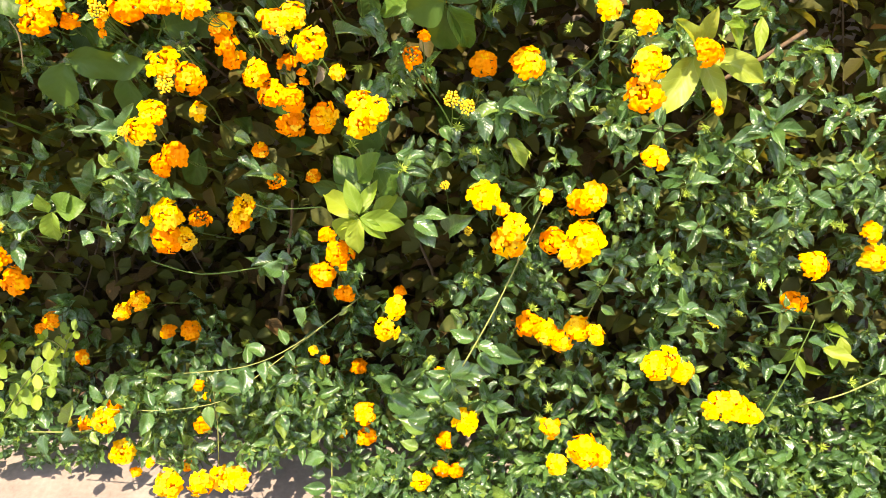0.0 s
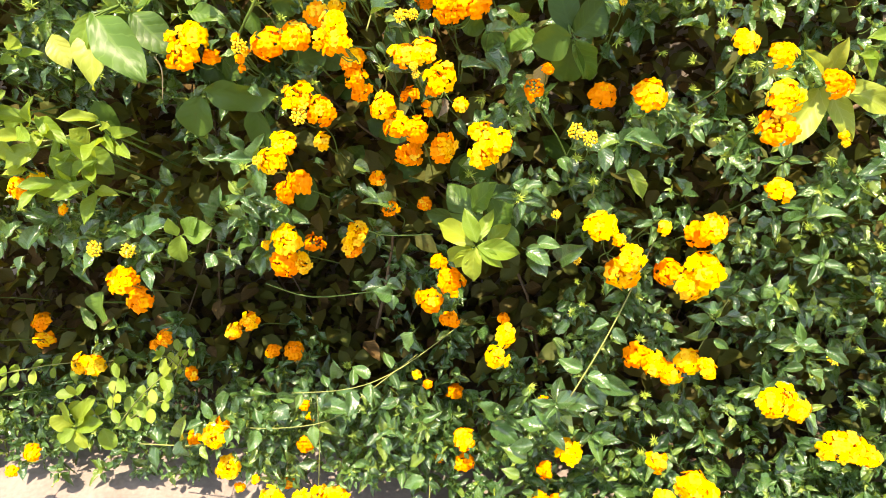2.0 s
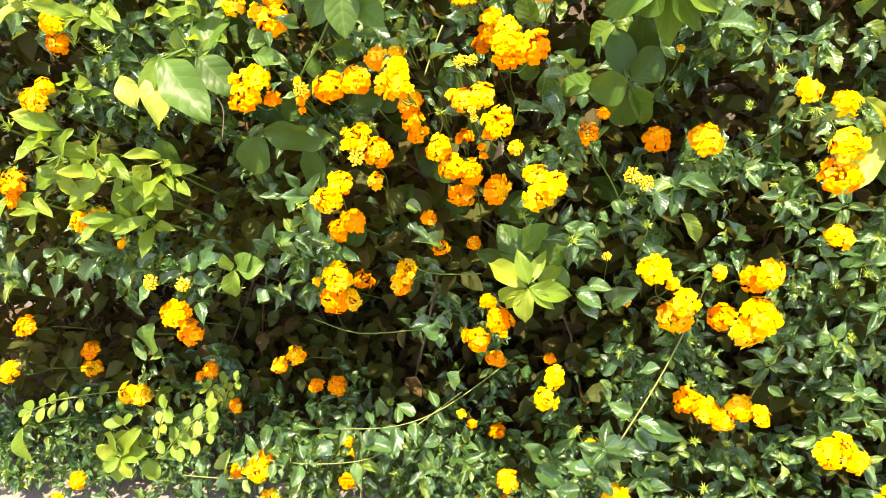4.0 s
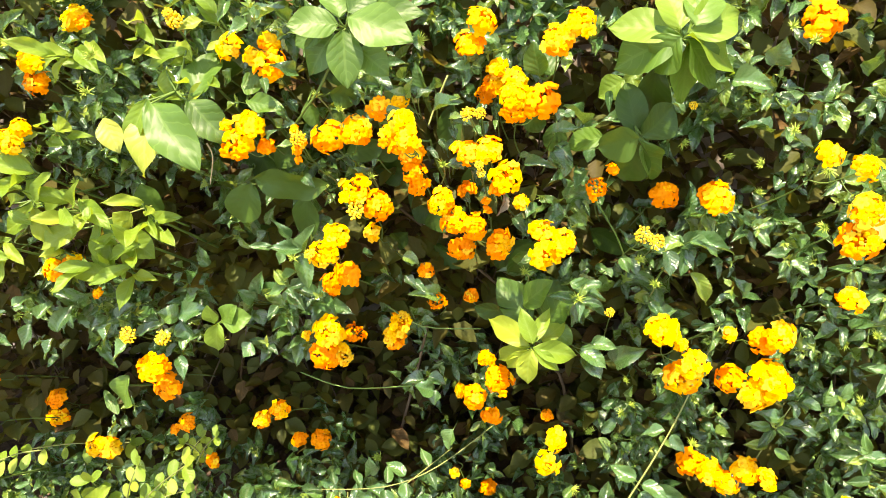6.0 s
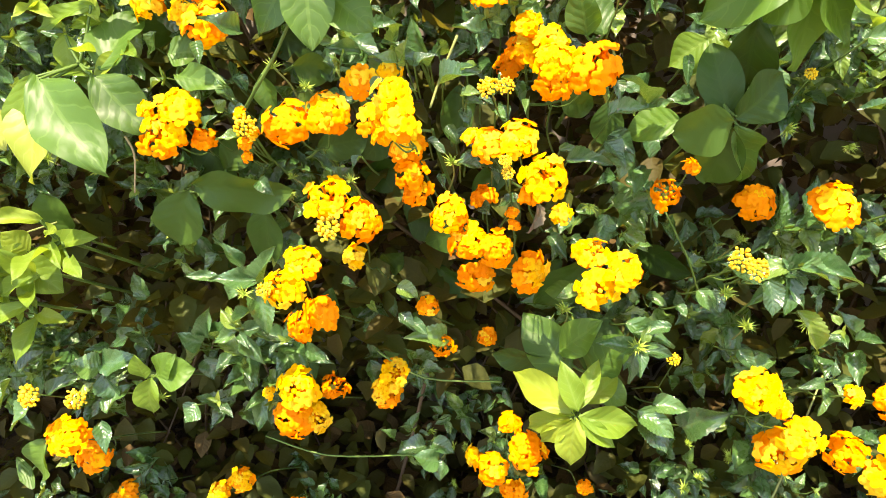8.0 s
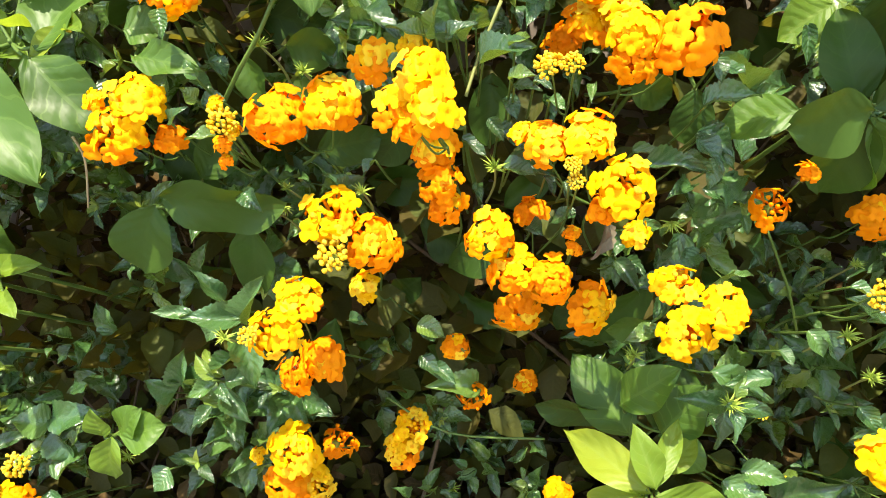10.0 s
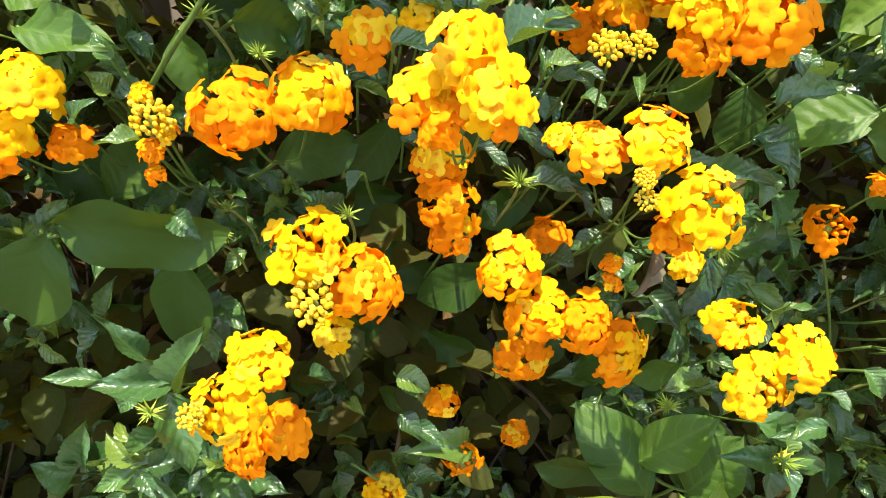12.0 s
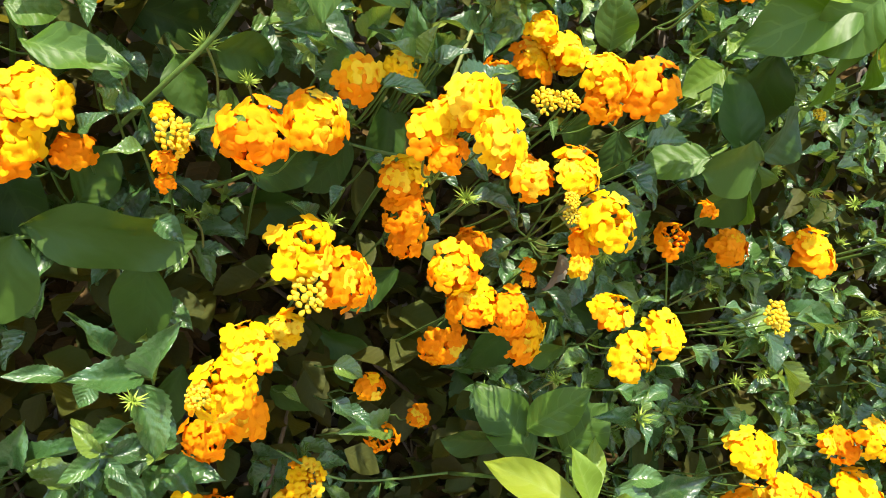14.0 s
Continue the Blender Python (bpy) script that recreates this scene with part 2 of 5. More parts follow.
bmesh.ops.create_cube(bm, size=1.0, matrix=Matrix.Translation((0, 1.30, 0.42)) @ Matrix.Diagonal((5.0, 0.12, 0.90, 1)))
me = bpy.data.meshes.new("added_back_wall")
bm.to_mesh(me)
bm.free()
me.materials.append(RENDERED)
tagged(new("added_back_wall", me), "plain unseen wall added to block sky behind the hedge", "wall", "", "structure")


# ---- blossoms ----
def floret_mesh(name, material, lobes, seed):
    """A floret: rounded, wavy lobes round a sunken throat, on a slender tube, 1 across."""
    rng = random.Random(seed)
    seg = lobes * 6
    verts, faces = [(0, 0, -0.13)], []
    amp = [rng.uniform(0.86, 1.12) for _ in range(lobes)]
    tilt = [rng.uniform(-0.09, 0.07) for _ in range(lobes)]
    for ring, (rad, h) in enumerate(((0.08, -0.05), (0.27, 0.04), (0.42, 0.045), (0.50, -0.015))):
        for k in range(seg):
            a = 2 * math.pi * k / seg
            lobe = (k + 3) // 6 % lobes
            s = ((k + 3) % 6) / 6 - 0.5
            swell = math.cos(math.pi * s * 0.86) ** 0.55
            r = rad * (1, 0.80 + 0.22 * swell, 0.52 + 0.53 * swell * amp[lobe], 0.42 + 0.62 * swell * amp[lobe])[ring]
            z = h - 0.05 * (1 - swell) * (ring > 0) + tilt[lobe] * rad * rad * 4 * swell
            if ring == 3:
                z += 0.055 * math.sin(a * lobes * 1.5 + seed) + rng.uniform(-0.035, 0.035)
            verts.append((r * math.cos(a), r * math.sin(a), z))
    for k in range(seg):
        j = (k + 1) % seg
        faces.append((0, 1 + k, 1 + j))
        for ring in range(3):
            o = 1 + ring * seg
            faces.append((o + k, o + seg + k, o + seg + j, o + j))
    o = len(verts)
    for rad, z in ((0.085, -0.05), (0.055, -1.2)):
        verts += [(rad * math.cos(2 * math.pi * k / 5), rad * math.sin(2 * math.pi * k / 5), z) for k in range(5)]
    for k in range(5):
        j = (k + 1) % 5
        faces.append((o + k, o + 5 + k, o + 5 + j, o + j))
    return mesh_of(name, verts, faces, material)


def bud_mesh(name, material):
    verts, faces = [], []
    prof = ((0.0, -0.9), (0.16, -0.5), (0.34, -0.1), (0.42, 0.2), (0.32, 0.42), (0.0, 0.52))
    for r, z in prof:
        for k in range(6):
            a = 2 * math.pi * k / 6
            rr = max(r, 0.01) * (1 + 0.16 * math.cos(2 * a))
            verts.append((rr * math.cos(a), rr * math.sin(a), z))
    for i in range(len(prof) - 1):
        for k in range(6):
            j = (k + 1) % 6
            faces.append((i * 6 + k, i * 6 + j, i * 6 + 6 + j, i * 6 + 6 + k))
    return mesh_of(name, verts, faces, material)


FLORET = {"y": [floret_mesh("floret", YELLOW, 4 + i % 2, i) for i in range(4)], "o": [floret_mesh("floret", ORANGE, 4 + i % 2, i + 7) for i in range(4)]}
BUDS = {"b": bud_mesh("bud", BUD), "o": bud_mesh("bud", ORANGE), "c": bud_mesh("bud", YELLOW)}


def dome_mesh(name, material):
    """The receptacle and packed tubes under a head, about 1 in radius."""
    verts, faces = [], []
    prof = ((0.02, -1.25), (0.14, -1.1), (0.30, -0.75), (0.46, -0.35), (0.46, -0.05), (0.30, 0.2), (0.02, 0.3))
    for r, z in prof:
        for k in range(8):
            a = 2 * math.pi * k / 8
            verts.append((r * math.cos(a), r * math.sin(a), z))
    for i in range(len(prof) - 1):
        for k in range(8):
            j = (k + 1) % 8
            faces.append((i * 8 + k, i * 8 + j, i * 8 + 8 + j, i * 8 + 8 + k))
    return mesh_of(name, verts, faces, material)


DOME = dome_mesh("flower_head", CALYX)
CORE = dome_mesh("flower_head", ORANGE)
WORDS = {"y": "yellow", "o": "orange", "m": "yellow and orange", "r": "open orange", "b": "pale yellow budding"}
COUNT = {1: "single", 2: "two", 3: "three", 4: "four", 5: "five", 6: "six"}
heads_at = []   # centre, radius


def flower_cluster(*heads):
    rng = random.Random(int(heads[0][0] * 7919) + int(heads[0][2] * 104729))
    mid = sum((Vector(h[:3]) for h in heads), Vector()) / len(heads)
    joint = mid + Vector((rng.uniform(-0.01, 0.01), 0.05, -0.035))
    kinds = sorted({h[4] for h in heads})
    words = " and ".join(WORDS[k] for k in kinds) if len(kinds) == 1 else ("yellow and orange" if kinds != ["o", "r"] else "orange")
    many = "heads" if len(heads) > 1 else "head"
    label = f"{COUNT[len(heads)]} {words} lantana flower {many} on green stalks" if len(heads) > 1 else f"single {words} lantana flower head on a stalk"
    root = thing("flower_cluster", joint, label, "flowers", "lantana flower clusters on the hedge")
    tube("stalk", (joint + Vector((rng.uniform(-0.02, 0.02), 0.09, -0.07)), joint + Vector((0, 0.04, -0.03)), joint), 0.0008, 0.0007, STALK, root)
    for x, y, z, mm, kind in heads:
        c, r = Vector((x, y, z)), mm / 1000
        heads_at.append((c, r))
        axis = (Vector((0, -0.72, 0.62)) + (c - mid) * 14 + Vector((rng.uniform(-0.3, 0.3), rng.uniform(-0.2, 0.2), rng.uniform(-0.25, 0.25)))).normalized()
        base = c - axis * r * 1.15
        bend = (base + joint) / 2 + Vector((0, 0.006, -0.008))
        tube("stalk", (joint, bend, base), 0.0006, 0.0005, STALK, root)
        seat = c - axis * r * 0.35
        wide = 0.6 if kind in "br" else 0.85
        head = part("flower_head", DOME if kind in "br" else CORE, root, basis(seat, axis.orthogonal(), axis, r * wide, r * wide, r * 0.7))
        side = axis.orthogonal().normalized()
        other = axis.cross(side)
        small = r < 0.0105
        core = "c" if rng.random() < 0.3 else "s"
        if kind == "b":
            rings = ((0, 1, "b"), (22, 5, "b"), (42, 9, "b"), (63, 13, "b"), (86, 14, "b"))
        elif kind == "r":
            rings = ((0, 1, "bo"), (25, 5, "bo"), (52, 6, "bo"), (84, 10, "o"))
        elif small:
            rings = ((0, 1, "k"), (44, 5, "k"), (84, 8, "k"))
        else:
            rings = ((0, 1, core), (22, 5, core), (48, 6, "k"), (76, 9, "k"), (104, 6, "k")) if kind in "ym" else ((22, 3, "k"), (52, 6, "k"), (82, 9, "k"), (106, 5, "k"))
        size = r * (0.95 if small else 0.76)
        for ring, (deg, n, what) in enumerate(rings):
            turn = rng.uniform(0, 6.3)
            for k in range(n):
                a = turn + 2 * math.pi * (k + rng.uniform(-0.2, 0.2)) / n
                th = radians(deg + rng.uniform(-7, 7))
                out = (side * math.cos(a) + other * math.sin(a)) * math.sin(th) + axis * math.cos(th)
                spot = c + (out - axis * 0.42 * max(math.cos(th), 0)) * r * rng.uniform(0.64, 1.07)
                face = (out + axis * 0.40 + Vector((rng.uniform(-0.4, 0.4), rng.uniform(-0.4, 0.4), rng.uniform(-0.4, 0.4)))).normalized()
                if what in ("b", "bo", "c"):
                    s = r * (rng.uniform(0.36, 0.46) if kind == "b" else 0.30 if what == "bo" else rng.uniform(0.28, 0.36))
                    part("bud", BUDS["o" if what == "bo" else "c" if what == "c" else "b"], head, basis(spot, face.orthogonal(), face, s, s, s))
                    continue
                if kind == "y":
                    tone = "y" if deg < 75 or rng.random() < 0.86 else "o"
                elif kind == "m":
                    tone = "y" if (deg < 62 and rng.random() < 0.9) or rng.random() < 0.15 else "o"
                else:
                    tone = "o" if rng.random() < 0.9 or deg > 60 else "y"
                s = size * rng.uniform(0.85, 1.15) * (0.72 if what == "s" else 1)
                part("floret", rng.choice(FLORET[tone]), head, basis(spot, face.orthogonal(), face, s, s, s * 0.65))


# blossoms: x, y, z, radius in mm, kind (y yellow, o orange, m yellow heart in orange, r open ring, b buds)
flower_cluster((-0.372, 0.684, 0.785, 13, 'y'), (-0.350, 0.681, 0.778, 8, 'y'), (-0.335, 0.691, 0.789, 10, 'y'), (-0.328, 0.670, 0.773, 14, 'm'))
flower_cluster((-0.350, 0.654, 0.721, 14, 'y'), (-0.362, 0.649, 0.703, 14, 'm'), (-0.338, 0.660, 0.699, 8, 'o'), (-0.373, 0.655, 0.719, 6, 'y'))
flower_cluster((-0.138, 0.692, 0.810, 14, 'y'), (-0.150, 0.693, 0.789, 13, 'm'))
flower_cluster((-0.294, 0.657, 0.494, 17, 'y'), (-0.302, 0.660, 0.463, 16, 'o'), (-0.285, 0.666, 0.460, 12, 'y'), (-0.276, 0.699, 0.468, 13, 'r'), (-0.321, 0.662, 0.485, 5, 'y'))
flower_cluster((-0.223, 0.703, 0.483, 12, 'y'), (-0.231, 0.698, 0.464, 13, 'm'))
flower_cluster((-0.126, 0.662, 0.468, 9, 'o'), (-0.158, 0.724, 0.375, 10, 'y'), (-0.139, 0.681, 0.400, 15, 'o'), (-0.111, 0.649, 0.451, 15, 'o'), (-0.118, 0.697, 0.360, 12, 'o'))
flower_cluster((0.043, 0.626, 0.537, 16, 'y'), (0.063, 0.630, 0.519, 7, 'y'), (0.074, 0.618, 0.504, 14, 'y'), (0.069, 0.636, 0.476, 17, 'm'))
flower_cluster((0.143, 0.641, 0.520, 13, 'o'), (0.152, 0.627, 0.536, 14, 'y'))
flower_cluster((0.118, 0.639, 0.476, 14, 'o'), (0.151, 0.620, 0.491, 19, 'y'), (0.138, 0.620, 0.471, 16, 'y'))
flower_cluster((-0.027, 0.671, 0.662, 10, 'r'), (-0.015, 0.662, 0.684, 6, 'o'))
flower_cluster((0.042, 0.697, 0.648, 13, 'o'))
flower_cluster((0.082, 0.670, 0.657, 16, 'm'))
flower_cluster((0.010, 0.618, 0.640, 7, 'b'), (0.024, 0.626, 0.630, 7, 'b'))
flower_cluster((-0.074, 0.623, 0.805, 13, 'm'), (-0.058, 0.625, 0.818, 12, 'y'))
flower_cluster((0.160, 0.713, 0.809, 20, 'o'))
flower_cluster((-0.496, 0.646, 0.443, 17, 'm'), (-0.504, 0.680, 0.393, 17, 'o'))
flower_cluster((-0.777, 0.822, 0.239, 15, 'o'), (-0.780, 0.818, 0.206, 15, 'm'))
flower_cluster((-0.684, 0.760, 0.210, 16, 'y'), (-0.664, 0.763, 0.206, 15, 'y'))
flower_cluster((-0.408, 0.714, 0.320, 11, 'm'), (-0.385, 0.717, 0.335, 12, 'm'))
flower_cluster((-0.380, 0.757, 0.251, 10, 'o'), (-0.353, 0.766, 0.243, 14, 'o'))
flower_cluster((-0.530, 0.747, 0.276, 12, 'o'), (-0.550, 0.747, 0.263, 7, 'o'))
flower_cluster((-0.591, 0.659, 0.555, 12, 'm'), (-0.571, 0.667, 0.561, 11, 'm'))
flower_cluster((-0.570, 0.686, 0.771, 14, 'y'), (-0.572, 0.687, 0.750, 13, 'o'))
flower_cluster((-0.556, 0.744, 0.800, 15, 'y'), (-0.544, 0.740, 0.798, 9, 'o'))
flower_cluster((-0.508, 0.637, 0.491, 9, 'b'), (-0.471, 0.639, 0.488, 8, 'b'))
flower_cluster((-0.548, 0.660, 0.527, 6, 'm'))
flower_cluster((-0.417, 0.680, 0.808, 8, 'b'), (-0.422, 0.680, 0.815, 5, 'b'))
flower_cluster((0.102, 0.657, 0.347, 15, 'o'), (0.123, 0.653, 0.339, 14, 'y'), (0.140, 0.643, 0.332, 13, 'm'), (0.161, 0.650, 0.348, 14, 'y'), (0.179, 0.637, 0.349, 12, 'y'))
flower_cluster((0.242, 0.604, 0.331, 15, 'y'), (0.263, 0.623, 0.327, 13, 'y'), (0.285, 0.624, 0.302, 14, 'y'))
flower_cluster((0.346, 0.640, 0.232, 18, 'y'), (0.367, 0.638, 0.230, 18, 'y'), (0.390, 0.638, 0.217, 12, 'y'))
flower_cluster((0.415, 0.658, 0.432, 16, 'm'))
flower_cluster((0.467, 0.660, 0.474, 10, 'm'), (0.480, 0.660, 0.442, 16, 'y'))
flower_cluster((0.412, 0.668, 0.370, 13, 'o'))
flower_cluster((0.319, 0.653, 0.355, 7, 'b'))
flower_cluster((0.131, 0.600, 0.234, 12, 'm'))
flower_cluster((0.169, 0.573, 0.224, 19, 'm'), (0.194, 0.584, 0.201, 12, 'y'))
flower_cluster((0.136, 0.567, 0.208, 12, 'y'))
flower_cluster((-0.000, 0.624, 0.128, 10, 'o'), (0.019, 0.620, 0.132, 10, 'o'))
flower_cluster((-0.027, 0.603, 0.130, 12, 'y'))
flower_cluster((0.030, 0.611, 0.233, 15, 'y'), (0.003, 0.633, 0.173, 12, 'o'))
flower_cluster((-0.102, 0.661, 0.192, 15, 'm'), (-0.102, 0.663, 0.147, 13, 'o'), (-0.135, 0.669, 0.148, 7, 'm'))
flower_cluster((-0.060, 0.595, 0.389, 13, 'y'), (-0.049, 0.619, 0.401, 12, 'y'))
flower_cluster((-0.053, 0.718, 0.350, 7, 'o'))
flower_cluster((-0.121, 0.768, 0.177, 12, 'o'))
flower_cluster((-0.161, 0.675, 0.290, 6, 'y'), (-0.147, 0.672, 0.277, 6, 'o'))
flower_cluster((-0.003, 0.644, 0.282, 7, 'o'))
flower_cluster((-0.434, 0.640, 0.200, 16, 'y'), (-0.475, 0.660, 0.173, 11, 'o'))
flower_cluster((-0.430, 0.665, 0.200, 10, 'o'))
flower_cluster((-0.423, 0.639, 0.142, 17, 'y'), (-0.414, 0.635, 0.106, 7, 'm'))
flower_cluster((-0.360, 0.608, 0.116, 18, 'y'), (-0.316, 0.609, 0.115, 16, 'y'), (-0.352, 0.659, 0.092, 9, 'm'), (-0.374, 0.610, 0.155, 6, 'm'))
flower_cluster((-0.298, 0.633, 0.099, 16, 'y'), (-0.271, 0.620, 0.112, 15, 'y'))
flower_cluster((-0.317, 0.655, 0.174, 11, 'o'), (-0.317, 0.707, 0.182, 10, 'm'), (-0.310, 0.660, 0.243, 7, 'o'))
flower_cluster((0.170, 0.596, 0.715, 11, 'y'), (0.135, 0.586, 0.729, 10, 'y'))
flower_cluster((0.174, 0.585, 0.684, 14, 'y'), (0.173, 0.585, 0.658, 15, 'm'))
flower_cluster((0.258, 0.685, 0.663, 14, 'o'))
flower_cluster((0.278, 0.689, 0.610, 5, 'y'), (0.282, 0.689, 0.602, 5, 'y'))
flower_cluster((0.208, 0.634, 0.576, 12, 'y'))
flower_cluster((0.105, 0.627, 0.536, 7, 'y'))
flower_cluster((-0.501, 0.740, 0.218, 11, 'o'))
flower_cluster((-0.592, 0.650, 0.699, 13, 'y'), (-0.580, 0.655, 0.711, 10, 'y'))
flower_cluster((-0.669, 0.670, 0.597, 15, 'm'), (-0.675, 0.670, 0.576, 11, 'o'))
flower_cluster((-0.735, 0.681, 0.386, 13, 'o'))
flower_cluster((-0.787, 0.679, 0.310, 15, 'y'))
flower_cluster((-0.738, 0.668, 0.116, 12, 'm'), (-0.765, 0.650, 0.097, 10, 'y'))
flower_cluster((0.049, 0.670, 0.742, 4, 'b'))
flower_cluster((0.004, 0.700, 0.509, 5, 'b'), (0.030, 0.700, 0.450, 5, 'b'))
flower_cluster((-0.300, 0.638, 0.714, 7, 'b'), (-0.304, 0.643, 0.721, 4, 'y'), (-0.297, 0.643, 0.708, 4, 'y'), (-0.303, 0.643, 0.701, 5, 'o'), (-0.303, 0.643, 0.692, 4, 'o'))
flower_cluster((-0.270, 0.628, 0.718, 14, 'o'), (-0.245, 0.636, 0.723, 14, 'm'))
flower_cluster((-0.226, 0.650, 0.7406, 10, 'm'), (-0.208, 0.653, 0.746, 8, 'y'))
flower_cluster((-0.208, 0.599, 0.732, 10, 'm'), (-0.196, 0.588, 0.747, 10, 'y'), (-0.191, 0.576, 0.736, 10, 'y'), (-0.203, 0.593, 0.725, 8, 'o'), (-0.199, 0.600, 0.739, 9, 'y'))
flower_cluster((-0.199, 0.657, 0.696, 12, 'm'), (-0.197, 0.653, 0.680, 11, 'o'), (-0.195, 0.656, 0.665, 10, 'o'))
flower_cluster((-0.145, 0.636, 0.706, 12, 'm'), (-0.157, 0.643, 0.708, 6, 'y'), (-0.127, 0.625, 0.712, 12, 'y'), (-0.111, 0.615, 0.692, 14, 'y'), (-0.118, 0.620, 0.679, 8, 'o'), (-0.097, 0.652, 0.653, 7, 'y'))
flower_cluster((-0.121, 0.702, 0.751, 13, 'm'), (-0.106, 0.692, 0.757, 12, 'y'), (-0.124, 0.694, 0.768, 9, 'y'), (-0.134, 0.724, 0.738, 11, 'o'))
flower_cluster((-0.107, 0.650, 0.753, 13, 'y'), (-0.107, 0.650, 0.741, 11, 'o'), (-0.084, 0.650, 0.750, 16, 'o'))
flower_cluster((-0.135, 0.612, 0.702, 4, 'b'), (-0.133, 0.612, 0.695, 4, 'b'))
flower_cluster((-0.248, 0.627, 0.670, 14, 'y'), (-0.246, 0.617, 0.654, 8, 'b'), (-0.227, 0.628, 0.656, 13, 'o'))
flower_cluster((-0.246, 0.680, 0.603, 9, 'y'))
flower_cluster((-0.171, 0.645, 0.655, 13, 'm'), (-0.150, 0.680, 0.654, 9, 'o'), (-0.159, 0.643, 0.636, 13, 'm'), (-0.154, 0.684, 0.586, 14, 'o'), (-0.139, 0.639, 0.632, 12, 'o'), (-0.114, 0.661, 0.604, 14, 'm'))
flower_cluster((-0.076, 0.643, 0.629, 12, 'y'), (-0.057, 0.618, 0.629, 12, 'y'), (-0.074, 0.619, 0.616, 13, 'y'))
flower_cluster((-0.268, 0.626, 0.624, 12, 'y'), (-0.280, 0.616, 0.610, 13, 'y'), (-0.269, 0.656, 0.567, 14, 'o'), (-0.286, 0.654, 0.555, 12, 'o'))
flower_cluster((-0.130, 0.648, 0.655, 4, 'o'), (-0.128, 0.648, 0.646, 4, 'o'))
flower_cluster((-0.289, 0.605, 0.614, 5, 'b'))
flower_cluster((-0.192, 0.692, 0.555, 8, 'o'))
flower_cluster((-0.182, 0.692, 0.519, 11, 'r'))
flower_cluster((-0.147, 0.725, 0.507, 8, 'o'))
flower_cluster((-0.146, 0.632, 0.741, 6, 'b'), (-0.136, 0.632, 0.742, 5, 'b'))


# ---- broad-leaved vine ----
VLEAF = {}
for young, leaf_mat in ((0, VINE), (1, YOUNG), (2, SHADE_VINE), (3, YOUNG), (4, YELLOWING)):
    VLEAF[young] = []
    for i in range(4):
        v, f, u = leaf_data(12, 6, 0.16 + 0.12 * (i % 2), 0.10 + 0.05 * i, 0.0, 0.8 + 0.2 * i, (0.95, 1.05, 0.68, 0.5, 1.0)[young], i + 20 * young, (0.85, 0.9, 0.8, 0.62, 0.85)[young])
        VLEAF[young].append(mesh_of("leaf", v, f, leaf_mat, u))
vine_at = []


def vine_shoot(label, *leaves):
    rng = random.Random(len(label) * 31 + len(leaves))
    foot = sum((Vector(l[0]) for l in leaves), Vector()) / len(leaves)
    root = thing("vine_shoot", foot + Vector((0, 0.02, -0.01)), label, "vine leaves", "broad-leaved vine shoots in the hedge")
    tube("stem", (foot + Vector((rng.uniform(-0.02, 0.02), 0.14, -0.10)), foot + Vector((0, 0.06, -0.04)), foot + Vector((0, 0.008, -0.002))), 0.0018, 0.0012, STALK, root)
    shared = foot
    for base, tip, width, tone in leaves:
        b, t = Vector(base), Vector(tip)
        d = t - b
        foot = shared
        # shade-coloured leaves also face slightly down, so the sun only grazes them
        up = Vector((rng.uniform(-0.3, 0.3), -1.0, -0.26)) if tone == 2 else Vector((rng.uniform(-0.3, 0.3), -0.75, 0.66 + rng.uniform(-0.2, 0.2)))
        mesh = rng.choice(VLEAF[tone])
        part("leaf", mesh, root, basis(b, d, up, width, d.length * 1.04, d.length))
        if (b - foot).length > 0.045:
            foot = b - d.normalized() * 0.02 + Vector((0, 0.025, -0.012))
        tube("petiole", (foot + Vector((0, 0.01, -0.004)), (foot + b) / 2 + Vector((0, 0.004, -0.003)), b + d * 0.04), 0.0012, 0.0009, STALK, root)
        for s in (0.2, 0.5, 0.8):
            vine_at.append((b + d * s, width * 0.45))


# vine shoots: label, then base, tip, width and kind (0 grown, 1 young, 2 grown and hanging, colour darkened for shade,
# 3 young and oval, 4 yellowing) of each leaf
vine_shoot('broad glossy light green vine leaves in a drooping whorl',
    ((-0.441, 0.652, 0.741), (-0.388, 0.609, 0.700), 0.042, 0),
    ((-0.447, 0.668, 0.735), (-0.451, 0.623, 0.685), 0.034, 4),
    ((-0.412, 0.668, 0.739), (-0.372, 0.652, 0.707), 0.034, 0),
    ((-0.412, 0.675, 0.741), (-0.392, 0.70, 0.778), 0.036, 0),
    ((-0.449, 0.662, 0.740), (-0.468, 0.645, 0.700), 0.022, 1),
    ((-0.42, 0.68, 0.736), (-0.459, 0.69, 0.741), 0.022, 1),
    ((-0.414, 0.69, 0.781), (-0.454, 0.68, 0.77), 0.015, 1),
    ((-0.439, 0.69, 0.762), (-0.436, 0.68, 0.739), 0.017, 1),
)
